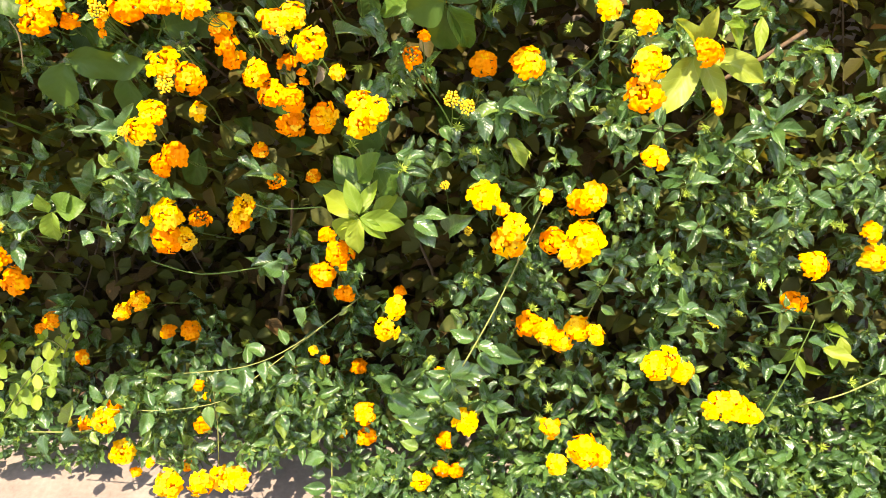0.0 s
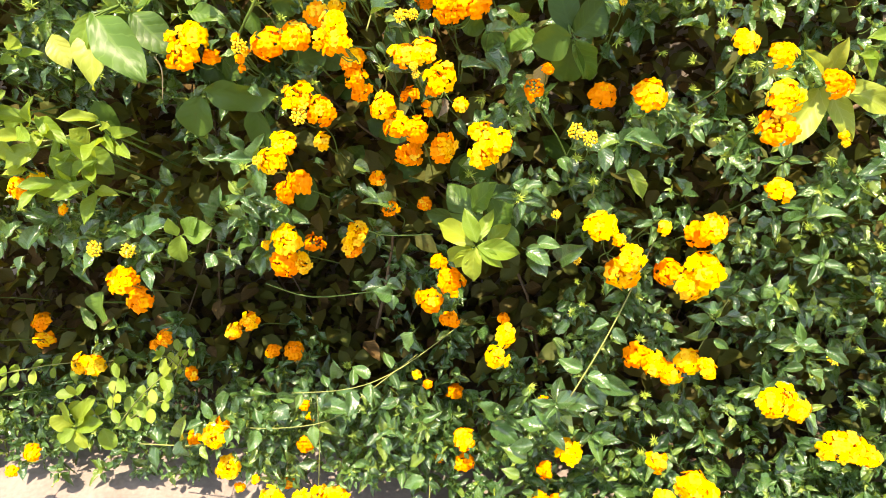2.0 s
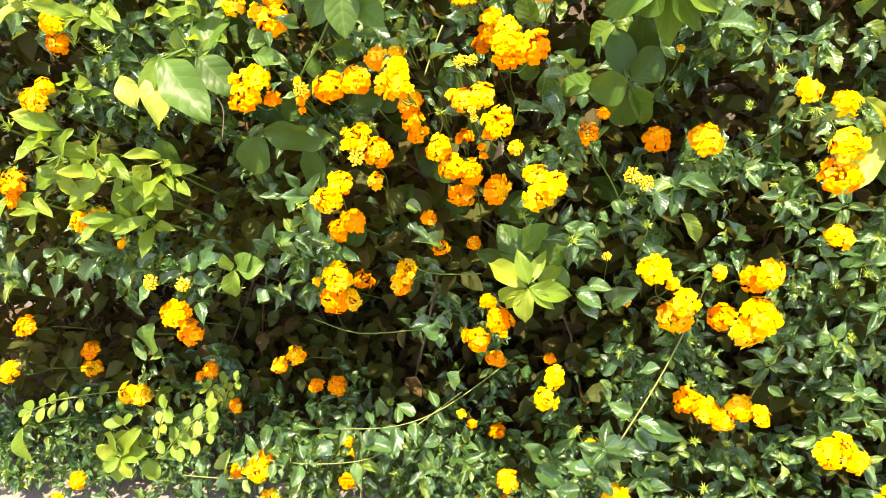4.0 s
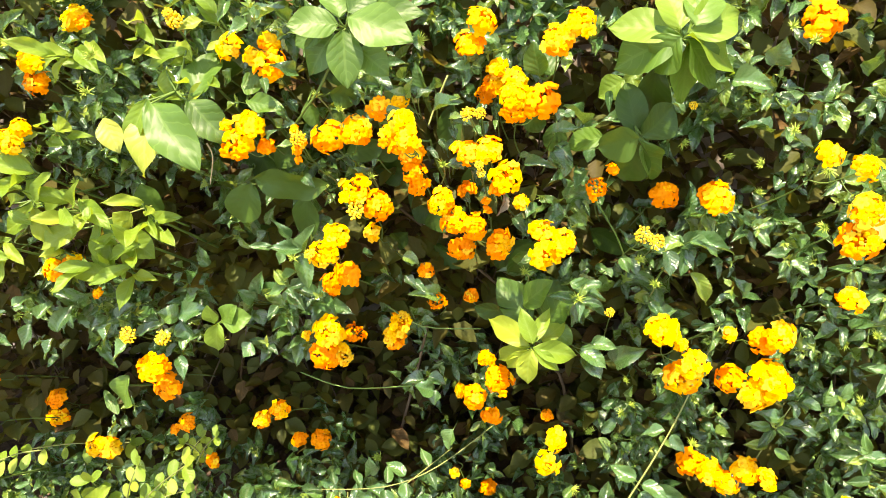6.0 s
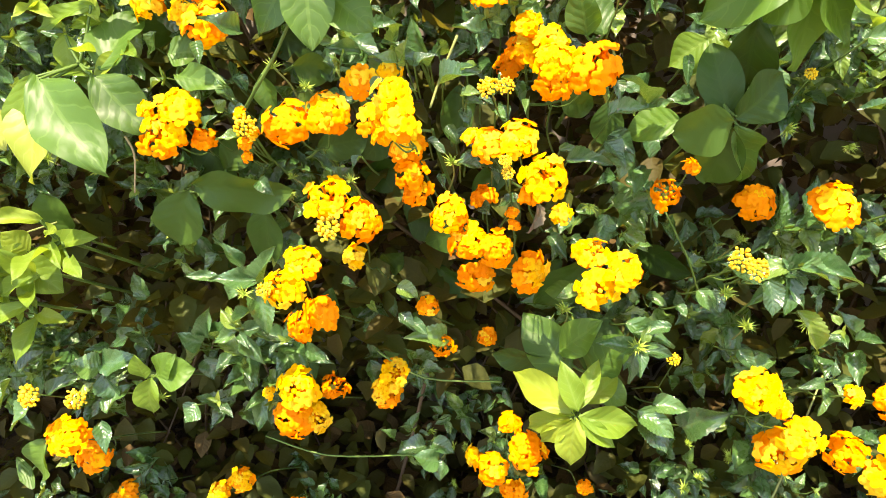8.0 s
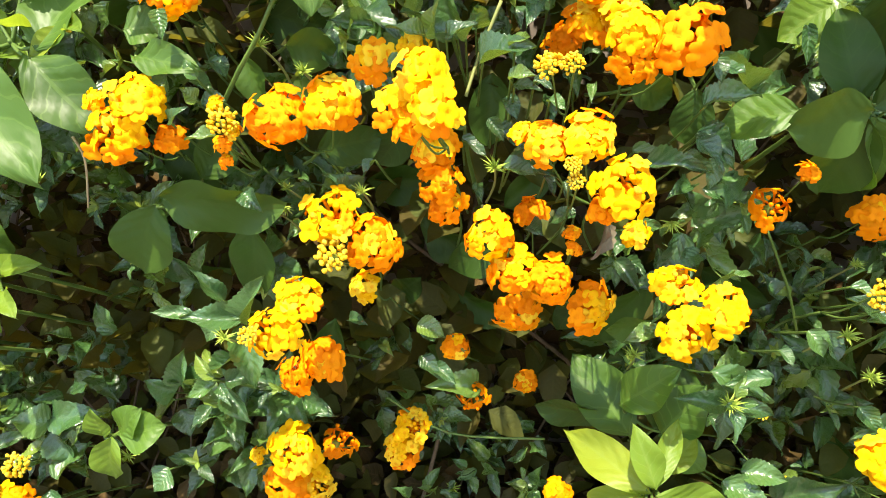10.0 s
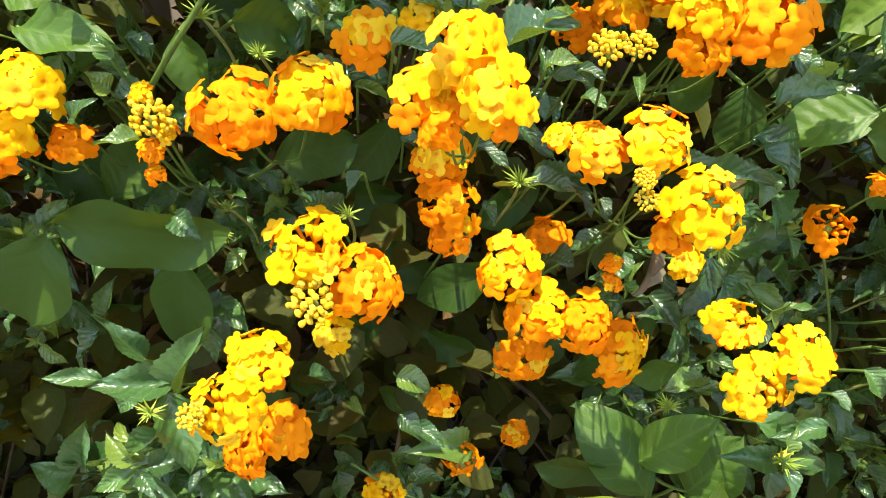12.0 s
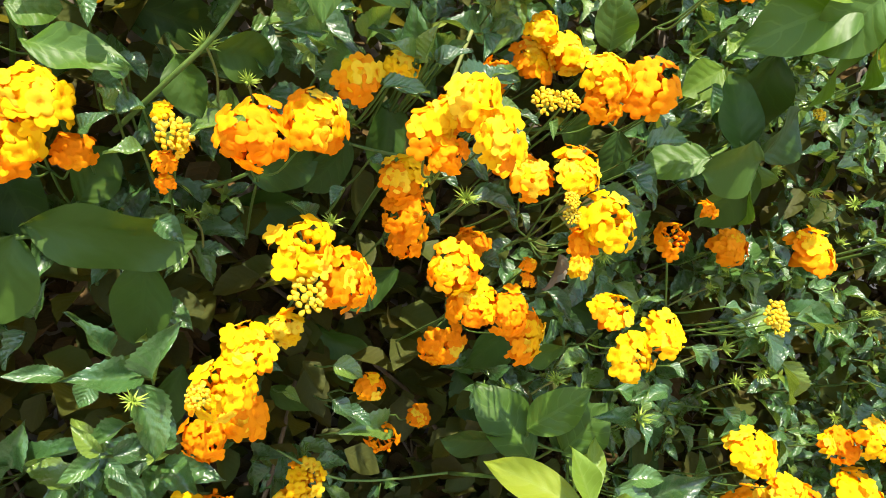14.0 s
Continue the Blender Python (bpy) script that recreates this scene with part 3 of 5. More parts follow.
vine_shoot('whorl of glossy green vine leaves hanging over the blossoms',
    ((-0.257, 0.645, 0.812), (-0.295, 0.63, 0.814), 0.031, 0),
    ((-0.253, 0.64, 0.808), (-0.246, 0.622, 0.766), 0.031, 0),
    ((-0.24, 0.645, 0.793), (-0.215, 0.63, 0.775), 0.027, 0),
    ((-0.262, 0.65, 0.802), (-0.288, 0.64, 0.773), 0.028, 0),
    ((-0.247, 0.64, 0.818), (-0.193, 0.62, 0.807), 0.039, 0),
    ((-0.242, 0.66, 0.819), (-0.188, 0.65, 0.823), 0.030, 0),
    ((-0.258, 0.65, 0.816), (-0.267, 0.67, 0.842), 0.026, 0),
    ((-0.249, 0.65, 0.82), (-0.228, 0.66, 0.841), 0.026, 0),
    ((-0.27, 0.65, 0.807), (-0.298, 0.65, 0.794), 0.022, 0),
)
vine_shoot('large whorl of glossy ribbed green vine leaves',
    ((0.023, 0.635, 0.807), (-0.027, 0.655, 0.778), 0.038, 0),
    ((0.022, 0.63, 0.806), (0.003, 0.64, 0.778), 0.034, 0),
    ((0.029, 0.645, 0.801), (0.044, 0.66, 0.745), 0.037, 0),
    ((0.027, 0.635, 0.804), (0.066, 0.65, 0.764), 0.031, 0),
    ((0.028, 0.635, 0.807), (0.081, 0.655, 0.783), 0.043, 1),
    ((0.028, 0.64, 0.809), (0.073, 0.66, 0.823), 0.039, 1),
    ((0.021, 0.64, 0.809), (-0.031, 0.66, 0.811), 0.035, 1),
    ((0.023, 0.64, 0.811), (0.01, 0.66, 0.842), 0.034, 1),
    ((0.032, 0.64, 0.814), (0.048, 0.66, 0.842), 0.033, 0),
)
vine_shoot('dark green rounded vine leaves in a small whorl',
    ((0.006, 0.66, 0.717), (0.032, 0.66, 0.741), 0.035, 2),
    ((0.004, 0.655, 0.716), (-0.028, 0.65, 0.705), 0.037, 2),
    ((0.005, 0.66, 0.712), (0.001, 0.68, 0.665), 0.032, 2),
    ((0.008, 0.66, 0.713), (0.033, 0.685, 0.662), 0.026, 0),
    ((-0.026, 0.66, 0.715), (-0.058, 0.675, 0.703), 0.026, 0),
    ((0.005, 0.67, 0.714), (-0.008, 0.68, 0.757), 0.028, 2),
    ((0.016, 0.68, 0.775), (0.02, 0.69, 0.715), 0.033, 2),
    ((-0.009, 0.69, 0.759), (-0.031, 0.69, 0.744), 0.024, 1),
)
vine_shoot('fresh yellow-green rosette of young vine leaves',
    ((-0.082, 0.612, 0.52), (-0.128, 0.655, 0.525), 0.024, 1),
    ((-0.08, 0.608, 0.522), (-0.037, 0.616, 0.509), 0.022, 1),
    ((-0.082, 0.608, 0.52), (-0.085, 0.596, 0.486), 0.022, 1),
    ((-0.081, 0.61, 0.524), (-0.092, 0.62, 0.556), 0.017, 1),
    ((-0.085, 0.614, 0.517), (-0.118, 0.63, 0.49), 0.015, 1),
    ((-0.081, 0.68, 0.501), (-0.116, 0.7, 0.544), 0.037, 0),
    ((-0.068, 0.675, 0.511), (-0.05, 0.69, 0.547), 0.042, 2),
    ((-0.062, 0.67, 0.51), (-0.038, 0.66, 0.493), 0.024, 0),
    ((-0.071, 0.64, 0.507), (-0.047, 0.66, 0.52), 0.017, 1),
    ((-0.08, 0.608, 0.52), (-0.054, 0.602, 0.502), 0.014, 1),
    ((-0.084, 0.61, 0.518), (-0.106, 0.612, 0.491), 0.014, 1),
    ((-0.082, 0.612, 0.522), (-0.065, 0.64, 0.547), 0.014, 1),
)
vine_shoot('small tuft of young yellow-green vine leaves',
    ((-0.417, 0.658, 0.498), (-0.422, 0.652, 0.463), 0.025, 1),
    ((-0.412, 0.662, 0.497), (-0.382, 0.66, 0.507), 0.028, 0),
    ((-0.422, 0.66, 0.496), (-0.425, 0.655, 0.519), 0.018, 1),
    ((-0.415, 0.665, 0.496), (-0.399, 0.66, 0.518), 0.023, 0),
)
vine_shoot('loose shoot of yellow-green young vine leaves',
    ((-0.573, 0.7, 0.628), (-0.614, 0.69, 0.603), 0.026, 1),
    ((-0.559, 0.67, 0.598), (-0.597, 0.655, 0.583), 0.028, 1),
    ((-0.524, 0.67, 0.583), (-0.537, 0.66, 0.549), 0.029, 1),
    ((-0.508, 0.67, 0.597), (-0.478, 0.665, 0.572), 0.030, 1),
    ((-0.511, 0.68, 0.611), (-0.529, 0.67, 0.586), 0.024, 0),
    ((-0.62, 0.69, 0.603), (-0.653, 0.68, 0.588), 0.025, 1),
    ((-0.473, 0.69, 0.612), (-0.484, 0.68, 0.644), 0.029, 2),
    ((-0.498, 0.67, 0.603), (-0.507, 0.66, 0.622), 0.022, 1),
)
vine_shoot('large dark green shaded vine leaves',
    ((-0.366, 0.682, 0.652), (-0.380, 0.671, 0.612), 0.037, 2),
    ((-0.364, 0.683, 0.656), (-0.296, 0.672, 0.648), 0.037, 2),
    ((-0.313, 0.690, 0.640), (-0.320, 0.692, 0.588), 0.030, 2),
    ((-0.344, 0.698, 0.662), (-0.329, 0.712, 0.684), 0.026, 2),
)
vine_shoot('pale sunlit broad vine leaf above a shaded one',
    ((-0.356, 0.672, 0.738), (-0.320, 0.655, 0.739), 0.019, 0),
    ((-0.363, 0.680, 0.751), (-0.344, 0.680, 0.753), 0.024, 0),
)
vine_shoot('narrow pale yellowing vine leaves on a shoot',
    ((-0.507, 0.68, 0.716), (-0.491, 0.665, 0.687), 0.025, 4),
    ((-0.395, 0.69, 0.807), (-0.416, 0.68, 0.802), 0.014, 4),
)
vine_shoot('pale yellow-green vine leaves behind an orange blossom',
    ((0.252, 0.705, 0.652), (0.212, 0.665, 0.606), 0.034, 4),
    ((0.262, 0.705, 0.650), (0.284, 0.680, 0.608), 0.022, 4),
    ((0.268, 0.710, 0.652), (0.324, 0.690, 0.634), 0.028, 4),
    ((0.256, 0.71, 0.656), (0.228, 0.68, 0.695), 0.020, 4),
    ((0.262, 0.72, 0.660), (0.262, 0.70, 0.695), 0.018, 4),
)
vine_shoot('pair of upright green vine leaves',
    ((-0.086, 0.69, 0.761), (-0.093, 0.68, 0.79), 0.023, 0),
    ((-0.074, 0.69, 0.762), (-0.087, 0.7, 0.788), 0.024, 0),
)
vine_shoot('single yellow-green leaf hanging on a pale stalk',
    ((-0.817, 0.69, 0.192), (-0.815, 0.67, 0.136), 0.034, 1),
)
vine_shoot('small rounded green vine leaves in the hollow',
    ((-0.588, 0.7, 0.348), (-0.597, 0.69, 0.346), 0.038, 0),
    ((-0.563, 0.7, 0.386), (-0.583, 0.69, 0.344), 0.037, 0),
)
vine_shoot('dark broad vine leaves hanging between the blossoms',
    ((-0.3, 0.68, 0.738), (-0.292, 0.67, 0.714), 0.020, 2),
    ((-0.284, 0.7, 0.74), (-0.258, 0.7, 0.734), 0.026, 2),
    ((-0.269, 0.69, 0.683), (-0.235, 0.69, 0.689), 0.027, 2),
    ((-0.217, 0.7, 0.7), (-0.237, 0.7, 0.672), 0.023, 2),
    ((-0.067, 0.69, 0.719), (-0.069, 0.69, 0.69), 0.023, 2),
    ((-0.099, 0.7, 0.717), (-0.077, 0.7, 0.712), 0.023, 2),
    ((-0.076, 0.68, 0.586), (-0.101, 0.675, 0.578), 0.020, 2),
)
vine_shoot('broad green vine leaves beneath the yellow blossoms',
    ((-0.089, 0.68, 0.525), (-0.067, 0.66, 0.565), 0.028, 0),
    ((-0.092, 0.69, 0.509), (-0.14, 0.69, 0.511), 0.026, 2),
    ((-0.066, 0.67, 0.512), (-0.051, 0.66, 0.551), 0.032, 0),
)
vine_shoot('low soft yellow-green leaves beside the pavement',
    ((-0.666, 0.68, 0.163), (-0.685, 0.668, 0.184), 0.025, 3),
    ((-0.664, 0.68, 0.167), (-0.659, 0.668, 0.216), 0.024, 3),
    ((-0.661, 0.68, 0.167), (-0.625, 0.668, 0.221), 0.024, 3),
    ((-0.66, 0.68, 0.164), (-0.617, 0.668, 0.183), 0.025, 3),
    ((-0.665, 0.68, 0.158), (-0.675, 0.668, 0.123), 0.025, 3),
    ((-0.657, 0.675, 0.161), (-0.647, 0.663, 0.138), 0.020, 3),
    ((-0.661, 0.675, 0.162), (-0.683, 0.663, 0.152), 0.020, 3),
    ((-0.623, 0.685, 0.158), (-0.614, 0.67, 0.129), 0.025, 3),
)
def young_shoot(at, count, size, seed):
    """A loose tuft of narrow young leaves."""
    r = random.Random(seed)
    leaves = []
    for _ in range(count):
        d = Vector((r.uniform(-1, 1), -r.uniform(0.1, 0.9), r.uniform(-0.7, 0.7))).normalized()
        b = Vector(at) + Vector((r.uniform(-0.02, 0.02), r.uniform(-0.01, 0.015), r.uniform(-0.015, 0.015)))
        n = size * r.uniform(0.7, 1.25)
        leaves.append((tuple(b), tuple(b + d * n), n * r.uniform(0.32, 0.5), 1))
    vine_shoot("narrow fresh yellow-green vine leaves on a thin shoot", *leaves)


young_shoot((-0.52, 0.685, 0.775), 7, 0.034, 1)
young_shoot((-0.45, 0.695, 0.795), 6, 0.030, 2)
young_shoot((-0.385, 0.695, 0.80), 5, 0.028, 3)
young_shoot((-0.56, 0.68, 0.705), 5, 0.030, 4)
young_shoot((-0.615, 0.675, 0.63), 6, 0.034, 5)
young_shoot((-0.545, 0.66, 0.625), 8, 0.038, 6)
young_shoot((-0.495, 0.66, 0.59), 7, 0.036, 7)
young_shoot((-0.59, 0.67, 0.80), 6, 0.032, 8)
young_shoot((0.28, 0.68, 0.70), 4, 0.030, 9)
young_shoot((0.47, 0.66, 0.33), 5, 0.032, 10)
young_shoot((0.44, 0.67, 0.29), 4, 0.028, 11)
young_shoot((-0.40, 0.69, 0.755), 4, 0.03, 12)
young_shoot((-0.66, 0.67, 0.57), 6, 0.034, 13)
young_shoot((-0.56, 0.66, 0.57), 5, 0.032, 14)
young_shoot((-0.47, 0.66, 0.62), 7, 0.034, 15)
young_shoot((-0.52, 0.66, 0.555), 6, 0.036, 17)
young_shoot((-0.58, 0.66, 0.66), 6, 0.036, 18)
young_shoot((-0.68, 0.68, 0.66), 5, 0.034, 16)

# ---- the lantana hedge ----
hedge = thing("lantana_hedge", (-0.1, 0.95, 0.02), "dense sunlit lantana hedge of small toothed green leaves", "hedge")


def bump_at(x, z, cx, cz, sx, sz):
    return math.exp(-((x - cx) / sx) ** 2 - ((z - cz) / sz) ** 2)


def face_at(x, z):
    """How far back the front of the hedge stands."""
    y = 0.682 + 0.045 * noise.noise((x * 6, z * 7, 4.0)) + 0.03 * noise.noise((x * 15, z * 18, 8.0)) + 0.9 * max(0, z - 0.84)
    y += 0.15 * bump_at(x, z, -0.38, 0.33, 0.24, 0.09) + 0.12 * bump_at(x, z, -0.70, 0.32, 0.16, 0.09) + 0.08 * bump_at(x, z, -0.16, 0.28, 0.10, 0.08)
    y += 0.09 * bump_at(x, z, 0.46, 0.27, 0.07, 0.09) + 0.08 * bump_at(x, z, 0.40, 0.72, 0.10, 0.08) + 0.07 * bump_at(x, z, 0.02, 0.42, 0.06, 0.05)
    y += 0.07 * max(0.0, min(1.0, (-0.30 - x) / 0.2)) * max(0.0, min(1.0, (0.24 - z) / 0.12))
    y -= 0.06 * bump_at(x, z, 0.2, 0.12, 0.25, 0.14)
    y += 0.30 * max(0.0, min(1.0, (x + 0.35) / 0.3)) * max(0.0, z - 0.70)
    return y


def density_at(x, z):
    d = 0.46 + 1.5 * noise.noise((x * 8, z * 8, 9.0)) + 0.5 * noise.noise((x * 19, z * 19, 2.0))
    d += 0.6 * bump_at(x, z, -0.50, 0.80, 0.22, 0.08) + 0.6 * bump_at(x, z, 0.19, 0.81, 0.2, 0.09) + 0.35 * bump_at(x, z, -0.15, 0.83, 0.2, 0.05)
    d += 0.45 * bump_at(x, z, 0.42, 0.45, 0.28, 0.5)
    d += 0.50 * bump_at(x, z, -0.28, 0.17, 0.22, 0.07) + 0.45 * bump_at(x, z, 0.05, 0.2, 0.25, 0.14)
    d -= 0.50 * bump_at(x, z, -0.15, 0.60, 0.20, 0.15)
    d -= 1.25 * bump_at(x, z, -0.38, 0.34, 0.28, 0.09) + 1.0 * bump_at(x, z, -0.72, 0.32, 0.2, 0.08) + 0.8 * bump_at(x, z, 0.01, 0.41, 0.08, 0.06)
    d -= 1.1 * bump_at(x, z, 0.46, 0.27, 0.08, 0.09) + 1.1 * bump_at(x, z, 0.42, 0.71, 0.10, 0.08) + 0.8 * bump_at(x, z, 0.33, 0.35, 0.05, 0.04)
    d -= 0.8 * bump_at(x, z, -0.17, 0.29, 0.09, 0.05) + 0.9 * bump_at(x, z, 0.005, 0.62, 0.04, 0.05)
    return d


FORMS = [leaf_data(11, 4, 0.30 + 0.16 * (i % 3), 0.10 + 0.08 * (i % 4), 0.075, 1.6, 1.12, 40 + i, 0.6) for i in range(6)]
FINE = [leaf_data(24, 6, 0.30 + 0.16 * (i % 3), 0.10 + 0.08 * (i % 4), 0.05, 1.6, 1.12, 40 + i, 0.6) for i in range(6)]
LEAF_MESH = [mesh_of("leaf", v, f, LANTANA, u) for v, f, u in FINE]
own_at = []


def lantana_leaf(base, tip, width):
    b, t = Vector(base), Vector(tip)
    d = t - b
    k = len(own_at)
    up = Vector((0.3 * math.sin(k * 2.1), -0.6 + 0.25 * math.sin(k * 1.3), 0.8))
    part("leaf", LEAF_MESH[k % 6], hedge, basis(b, d, up, width, d.length, d.length))
    foot = b - d * 0.15 + Vector((0, 0.045, -0.03))
    tube("twig", (foot, (foot + b) / 2 + Vector((0, 0.004, -0.004)), b + d * 0.05), 0.0007, 0.0006, STALK, hedge)
    own_at.append((b + d * 0.5, width * 0.35))


# leaves of the lantana that stand out: base, tip, width
lantana_leaf((-0.1, 0.67, 0.692), (-0.079, 0.66, 0.69), 0.008)
lantana_leaf((-0.075, 0.67, 0.688), (-0.061, 0.66, 0.686), 0.010)
lantana_leaf((-0.163, 0.65, 0.731), (-0.152, 0.645, 0.736), 0.009)
lantana_leaf((-0.161, 0.65, 0.729), (-0.149, 0.645, 0.73), 0.007)
lantana_leaf((-0.152, 0.645, 0.732), (-0.143, 0.64, 0.729), 0.005)
lantana_leaf((-0.172, 0.65, 0.713), (-0.165, 0.645, 0.703), 0.007)
lantana_leaf((-0.186, 0.66, 0.7), (-0.173, 0.65, 0.694), 0.007)
lantana_leaf((-0.144, 0.66, 0.681), (-0.139, 0.65, 0.675), 0.006)
lantana_leaf((-0.023, 0.68, 0.751), (-0.023, 0.67, 0.735), 0.007)
lantana_leaf((-0.179, 0.67, 0.673), (-0.176, 0.66, 0.669), 0.006)
lantana_leaf((-0.134, 0.66, 0.678), (-0.133, 0.65, 0.672), 0.006)
lantana_leaf((-0.121, 0.67, 0.725), (-0.124, 0.66, 0.719), 0.005)
lantana_leaf((-0.236, 0.68, 0.724), (-0.218, 0.675, 0.723), 0.008)
lantana_leaf((-0.207, 0.67, 0.736), (-0.216, 0.665, 0.74), 0.008)
lantana_leaf((-0.233, 0.68, 0.717), (-0.218, 0.675, 0.715), 0.005)
lantana_leaf((-0.214, 0.665, 0.702), (-0.207, 0.66, 0.7), 0.007)
lantana_leaf((-0.325, 0.69, 0.732), (-0.312, 0.68, 0.727), 0.008)
lantana_leaf((-0.334, 0.69, 0.724), (-0.321, 0.68, 0.72), 0.010)
lantana_leaf((-0.239, 0.69, 0.734), (-0.225, 0.68, 0.729), 0.007)
lantana_leaf((-0.259, 0.69, 0.575), (-0.247, 0.68, 0.578), 0.008)
lantana_leaf((-0.241, 0.7, 0.55), (-0.234, 0.69, 0.55), 0.007)
lantana_leaf((-0.215, 0.69, 0.549), (-0.201, 0.68, 0.542), 0.011)
lantana_leaf((-0.207, 0.69, 0.542), (-0.192, 0.68, 0.536), 0.010)
lantana_leaf((-0.15, 0.66, 0.654), (-0.145, 0.65, 0.653), 0.010)
lantana_leaf((0.023, 0.66, 0.613), (0.041, 0.65, 0.606), 0.011)
lantana_leaf((0.017, 0.66, 0.623), (0.029, 0.65, 0.619), 0.009)
lantana_leaf((0.001, 0.66, 0.595), (0.009, 0.65, 0.585), 0.012)
lantana_leaf((-0.016, 0.65, 0.57), (-0.041, 0.645, 0.57), 0.010)
lantana_leaf((-0.011, 0.66, 0.582), (-0.007, 0.65, 0.579), 0.008)
lantana_leaf((0.033, 0.65, 0.554), (0.041, 0.64, 0.544), 0.011)
lantana_leaf((0.058, 0.65, 0.545), (0.027, 0.64, 0.541), 0.011)
lantana_leaf((-0.239, 0.66, 0.668), (-0.25, 0.65, 0.685), 0.010)
lantana_leaf((-0.179, 0.695, 0.524), (-0.207, 0.68, 0.535), 0.018)
lantana_leaf((-0.19, 0.67, 0.748), (-0.206, 0.66, 0.757), 0.009)
lantana_leaf((-0.185, 0.67, 0.746), (-0.178, 0.66, 0.76), 0.010)
lantana_leaf((-0.042, 0.69, 0.717), (-0.059, 0.675, 0.743), 0.015)
lantana_leaf((-0.046, 0.69, 0.71), (-0.029, 0.68, 0.723), 0.011)
lantana_leaf((-0.068, 0.675, 0.7), (-0.051, 0.66, 0.688), 0.013)
lantana_leaf((-0.162, 0.66, 0.688), (-0.139, 0.65, 0.686), 0.010)
lantana_leaf((-0.125, 0.68, 0.653), (-0.14, 0.68, 0.649), 0.010)
lantana_leaf((-0.321, 0.69, 0.733), (-0.312, 0.68, 0.726), 0.010)
lantana_leaf((-0.312, 0.675, 0.714), (-0.329, 0.67, 0.713), 0.010)
lantana_leaf((-0.164, 0.67, 0.719), (-0.159, 0.66, 0.71), 0.009)
lantana_leaf((-0.143, 0.67, 0.717), (-0.136, 0.66, 0.716), 0.008)
lantana_leaf((-0.103, 0.67, 0.629), (-0.091, 0.655, 0.619), 0.010)
lantana_leaf((-0.076, 0.66, 0.591), (-0.095, 0.65, 0.595), 0.012)
lantana_leaf((0.01, 0.66, 0.595), (0.016, 0.65, 0.582), 0.013)
lantana_leaf((0.028, 0.65, 0.613), (0.01, 0.64, 0.627), 0.014)
lantana_leaf((0.041, 0.645, 0.612), (0.042, 0.63, 0.593), 0.016)
lantana_leaf((0.059, 0.645, 0.623), (0.086, 0.64, 0.613), 0.014)
lantana_leaf((0.065, 0.65, 0.587), (0.087, 0.64, 0.558), 0.015)
lantana_leaf((-0.046, 0.66, 0.566), (-0.009, 0.65, 0.558), 0.015)
lantana_leaf((0.006, 0.66, 0.475), (0.033, 0.64, 0.504), 0.023)
lantana_leaf((-0.19, 0.69, 0.744), (-0.198, 0.68, 0.772), 0.016)
lantana_leaf((-0.193, 0.69, 0.747), (-0.216, 0.68, 0.761), 0.012)
lantana_leaf((-0.181, 0.69, 0.748), (-0.178, 0.68, 0.763), 0.012)
lantana_leaf((-0.216, 0.67, 0.735), (-0.194, 0.66, 0.735), 0.009)
lantana_leaf((-0.464, 0.67, 0.501), (-0.431, 0.66, 0.516), 0.022)
lantana_leaf((-0.466, 0.67, 0.496), (-0.484, 0.66, 0.508), 0.023)
lantana_leaf((-0.463, 0.67, 0.492), (-0.451, 0.66, 0.467), 0.019)
lantana_leaf((-0.382, 0.66, 0.472), (-0.391, 0.65, 0.461), 0.019)
lantana_leaf((-0.169, 0.67, 0.702), (-0.154, 0.66, 0.696), 0.010)
lantana_leaf((-0.066, 0.675, 0.701), (-0.053, 0.66, 0.694), 0.014)
lantana_leaf((-0.054, 0.68, 0.685), (-0.058, 0.67, 0.673), 0.012)
lantana_leaf((0.053, 0.66, 0.609), (0.06, 0.65, 0.583), 0.017)
lantana_leaf((0.053, 0.66, 0.611), (0.09, 0.65, 0.615), 0.017)
lantana_leaf((-0.029, 0.655, 0.492), (-0.003, 0.64, 0.479), 0.019)
lantana_leaf((-0.018, 0.66, 0.496), (0.006, 0.65, 0.498), 0.016)
lantana_leaf((-0.198, 0.69, 0.415), (-0.22, 0.68, 0.418), 0.018)
lantana_leaf((-0.194, 0.69, 0.415), (-0.191, 0.68, 0.393), 0.017)
lantana_leaf((-0.191, 0.69, 0.419), (-0.172, 0.68, 0.417), 0.016)
lantana_leaf((0.082, 0.68, 0.763), (0.109, 0.66, 0.763), 0.022)
lantana_leaf((0.113, 0.68, 0.776), (0.117, 0.67, 0.8), 0.022)
lantana_leaf((0.06, 0.66, 0.613), (0.055, 0.64, 0.589), 0.016)
lantana_leaf((0.063, 0.66, 0.616), (0.096, 0.64, 0.621), 0.015)
lantana_leaf((0.057, 0.66, 0.616), (0.027, 0.65, 0.611), 0.014)
lantana_leaf((0.333, 0.67, 0.592), (0.302, 0.66, 0.59), 0.015)
lantana_leaf((0.336, 0.67, 0.593), (0.364, 0.66, 0.587), 0.015)
lantana_leaf((0.332, 0.67, 0.598), (0.357, 0.66, 0.631), 0.014)
lantana_leaf((0.327, 0.67, 0.595), (0.313, 0.66, 0.622), 0.012)
lantana_leaf((0.39, 0.67, 0.511), (0.417, 0.66, 0.507), 0.018)
lantana_leaf((0.387, 0.67, 0.511), (0.357, 0.66, 0.51), 0.016)
lantana_leaf((0.389, 0.67, 0.515), (0.379, 0.66, 0.537), 0.013)
lantana_leaf((0.26, 0.66, 0.533), (0.284, 0.65, 0.542), 0.015)
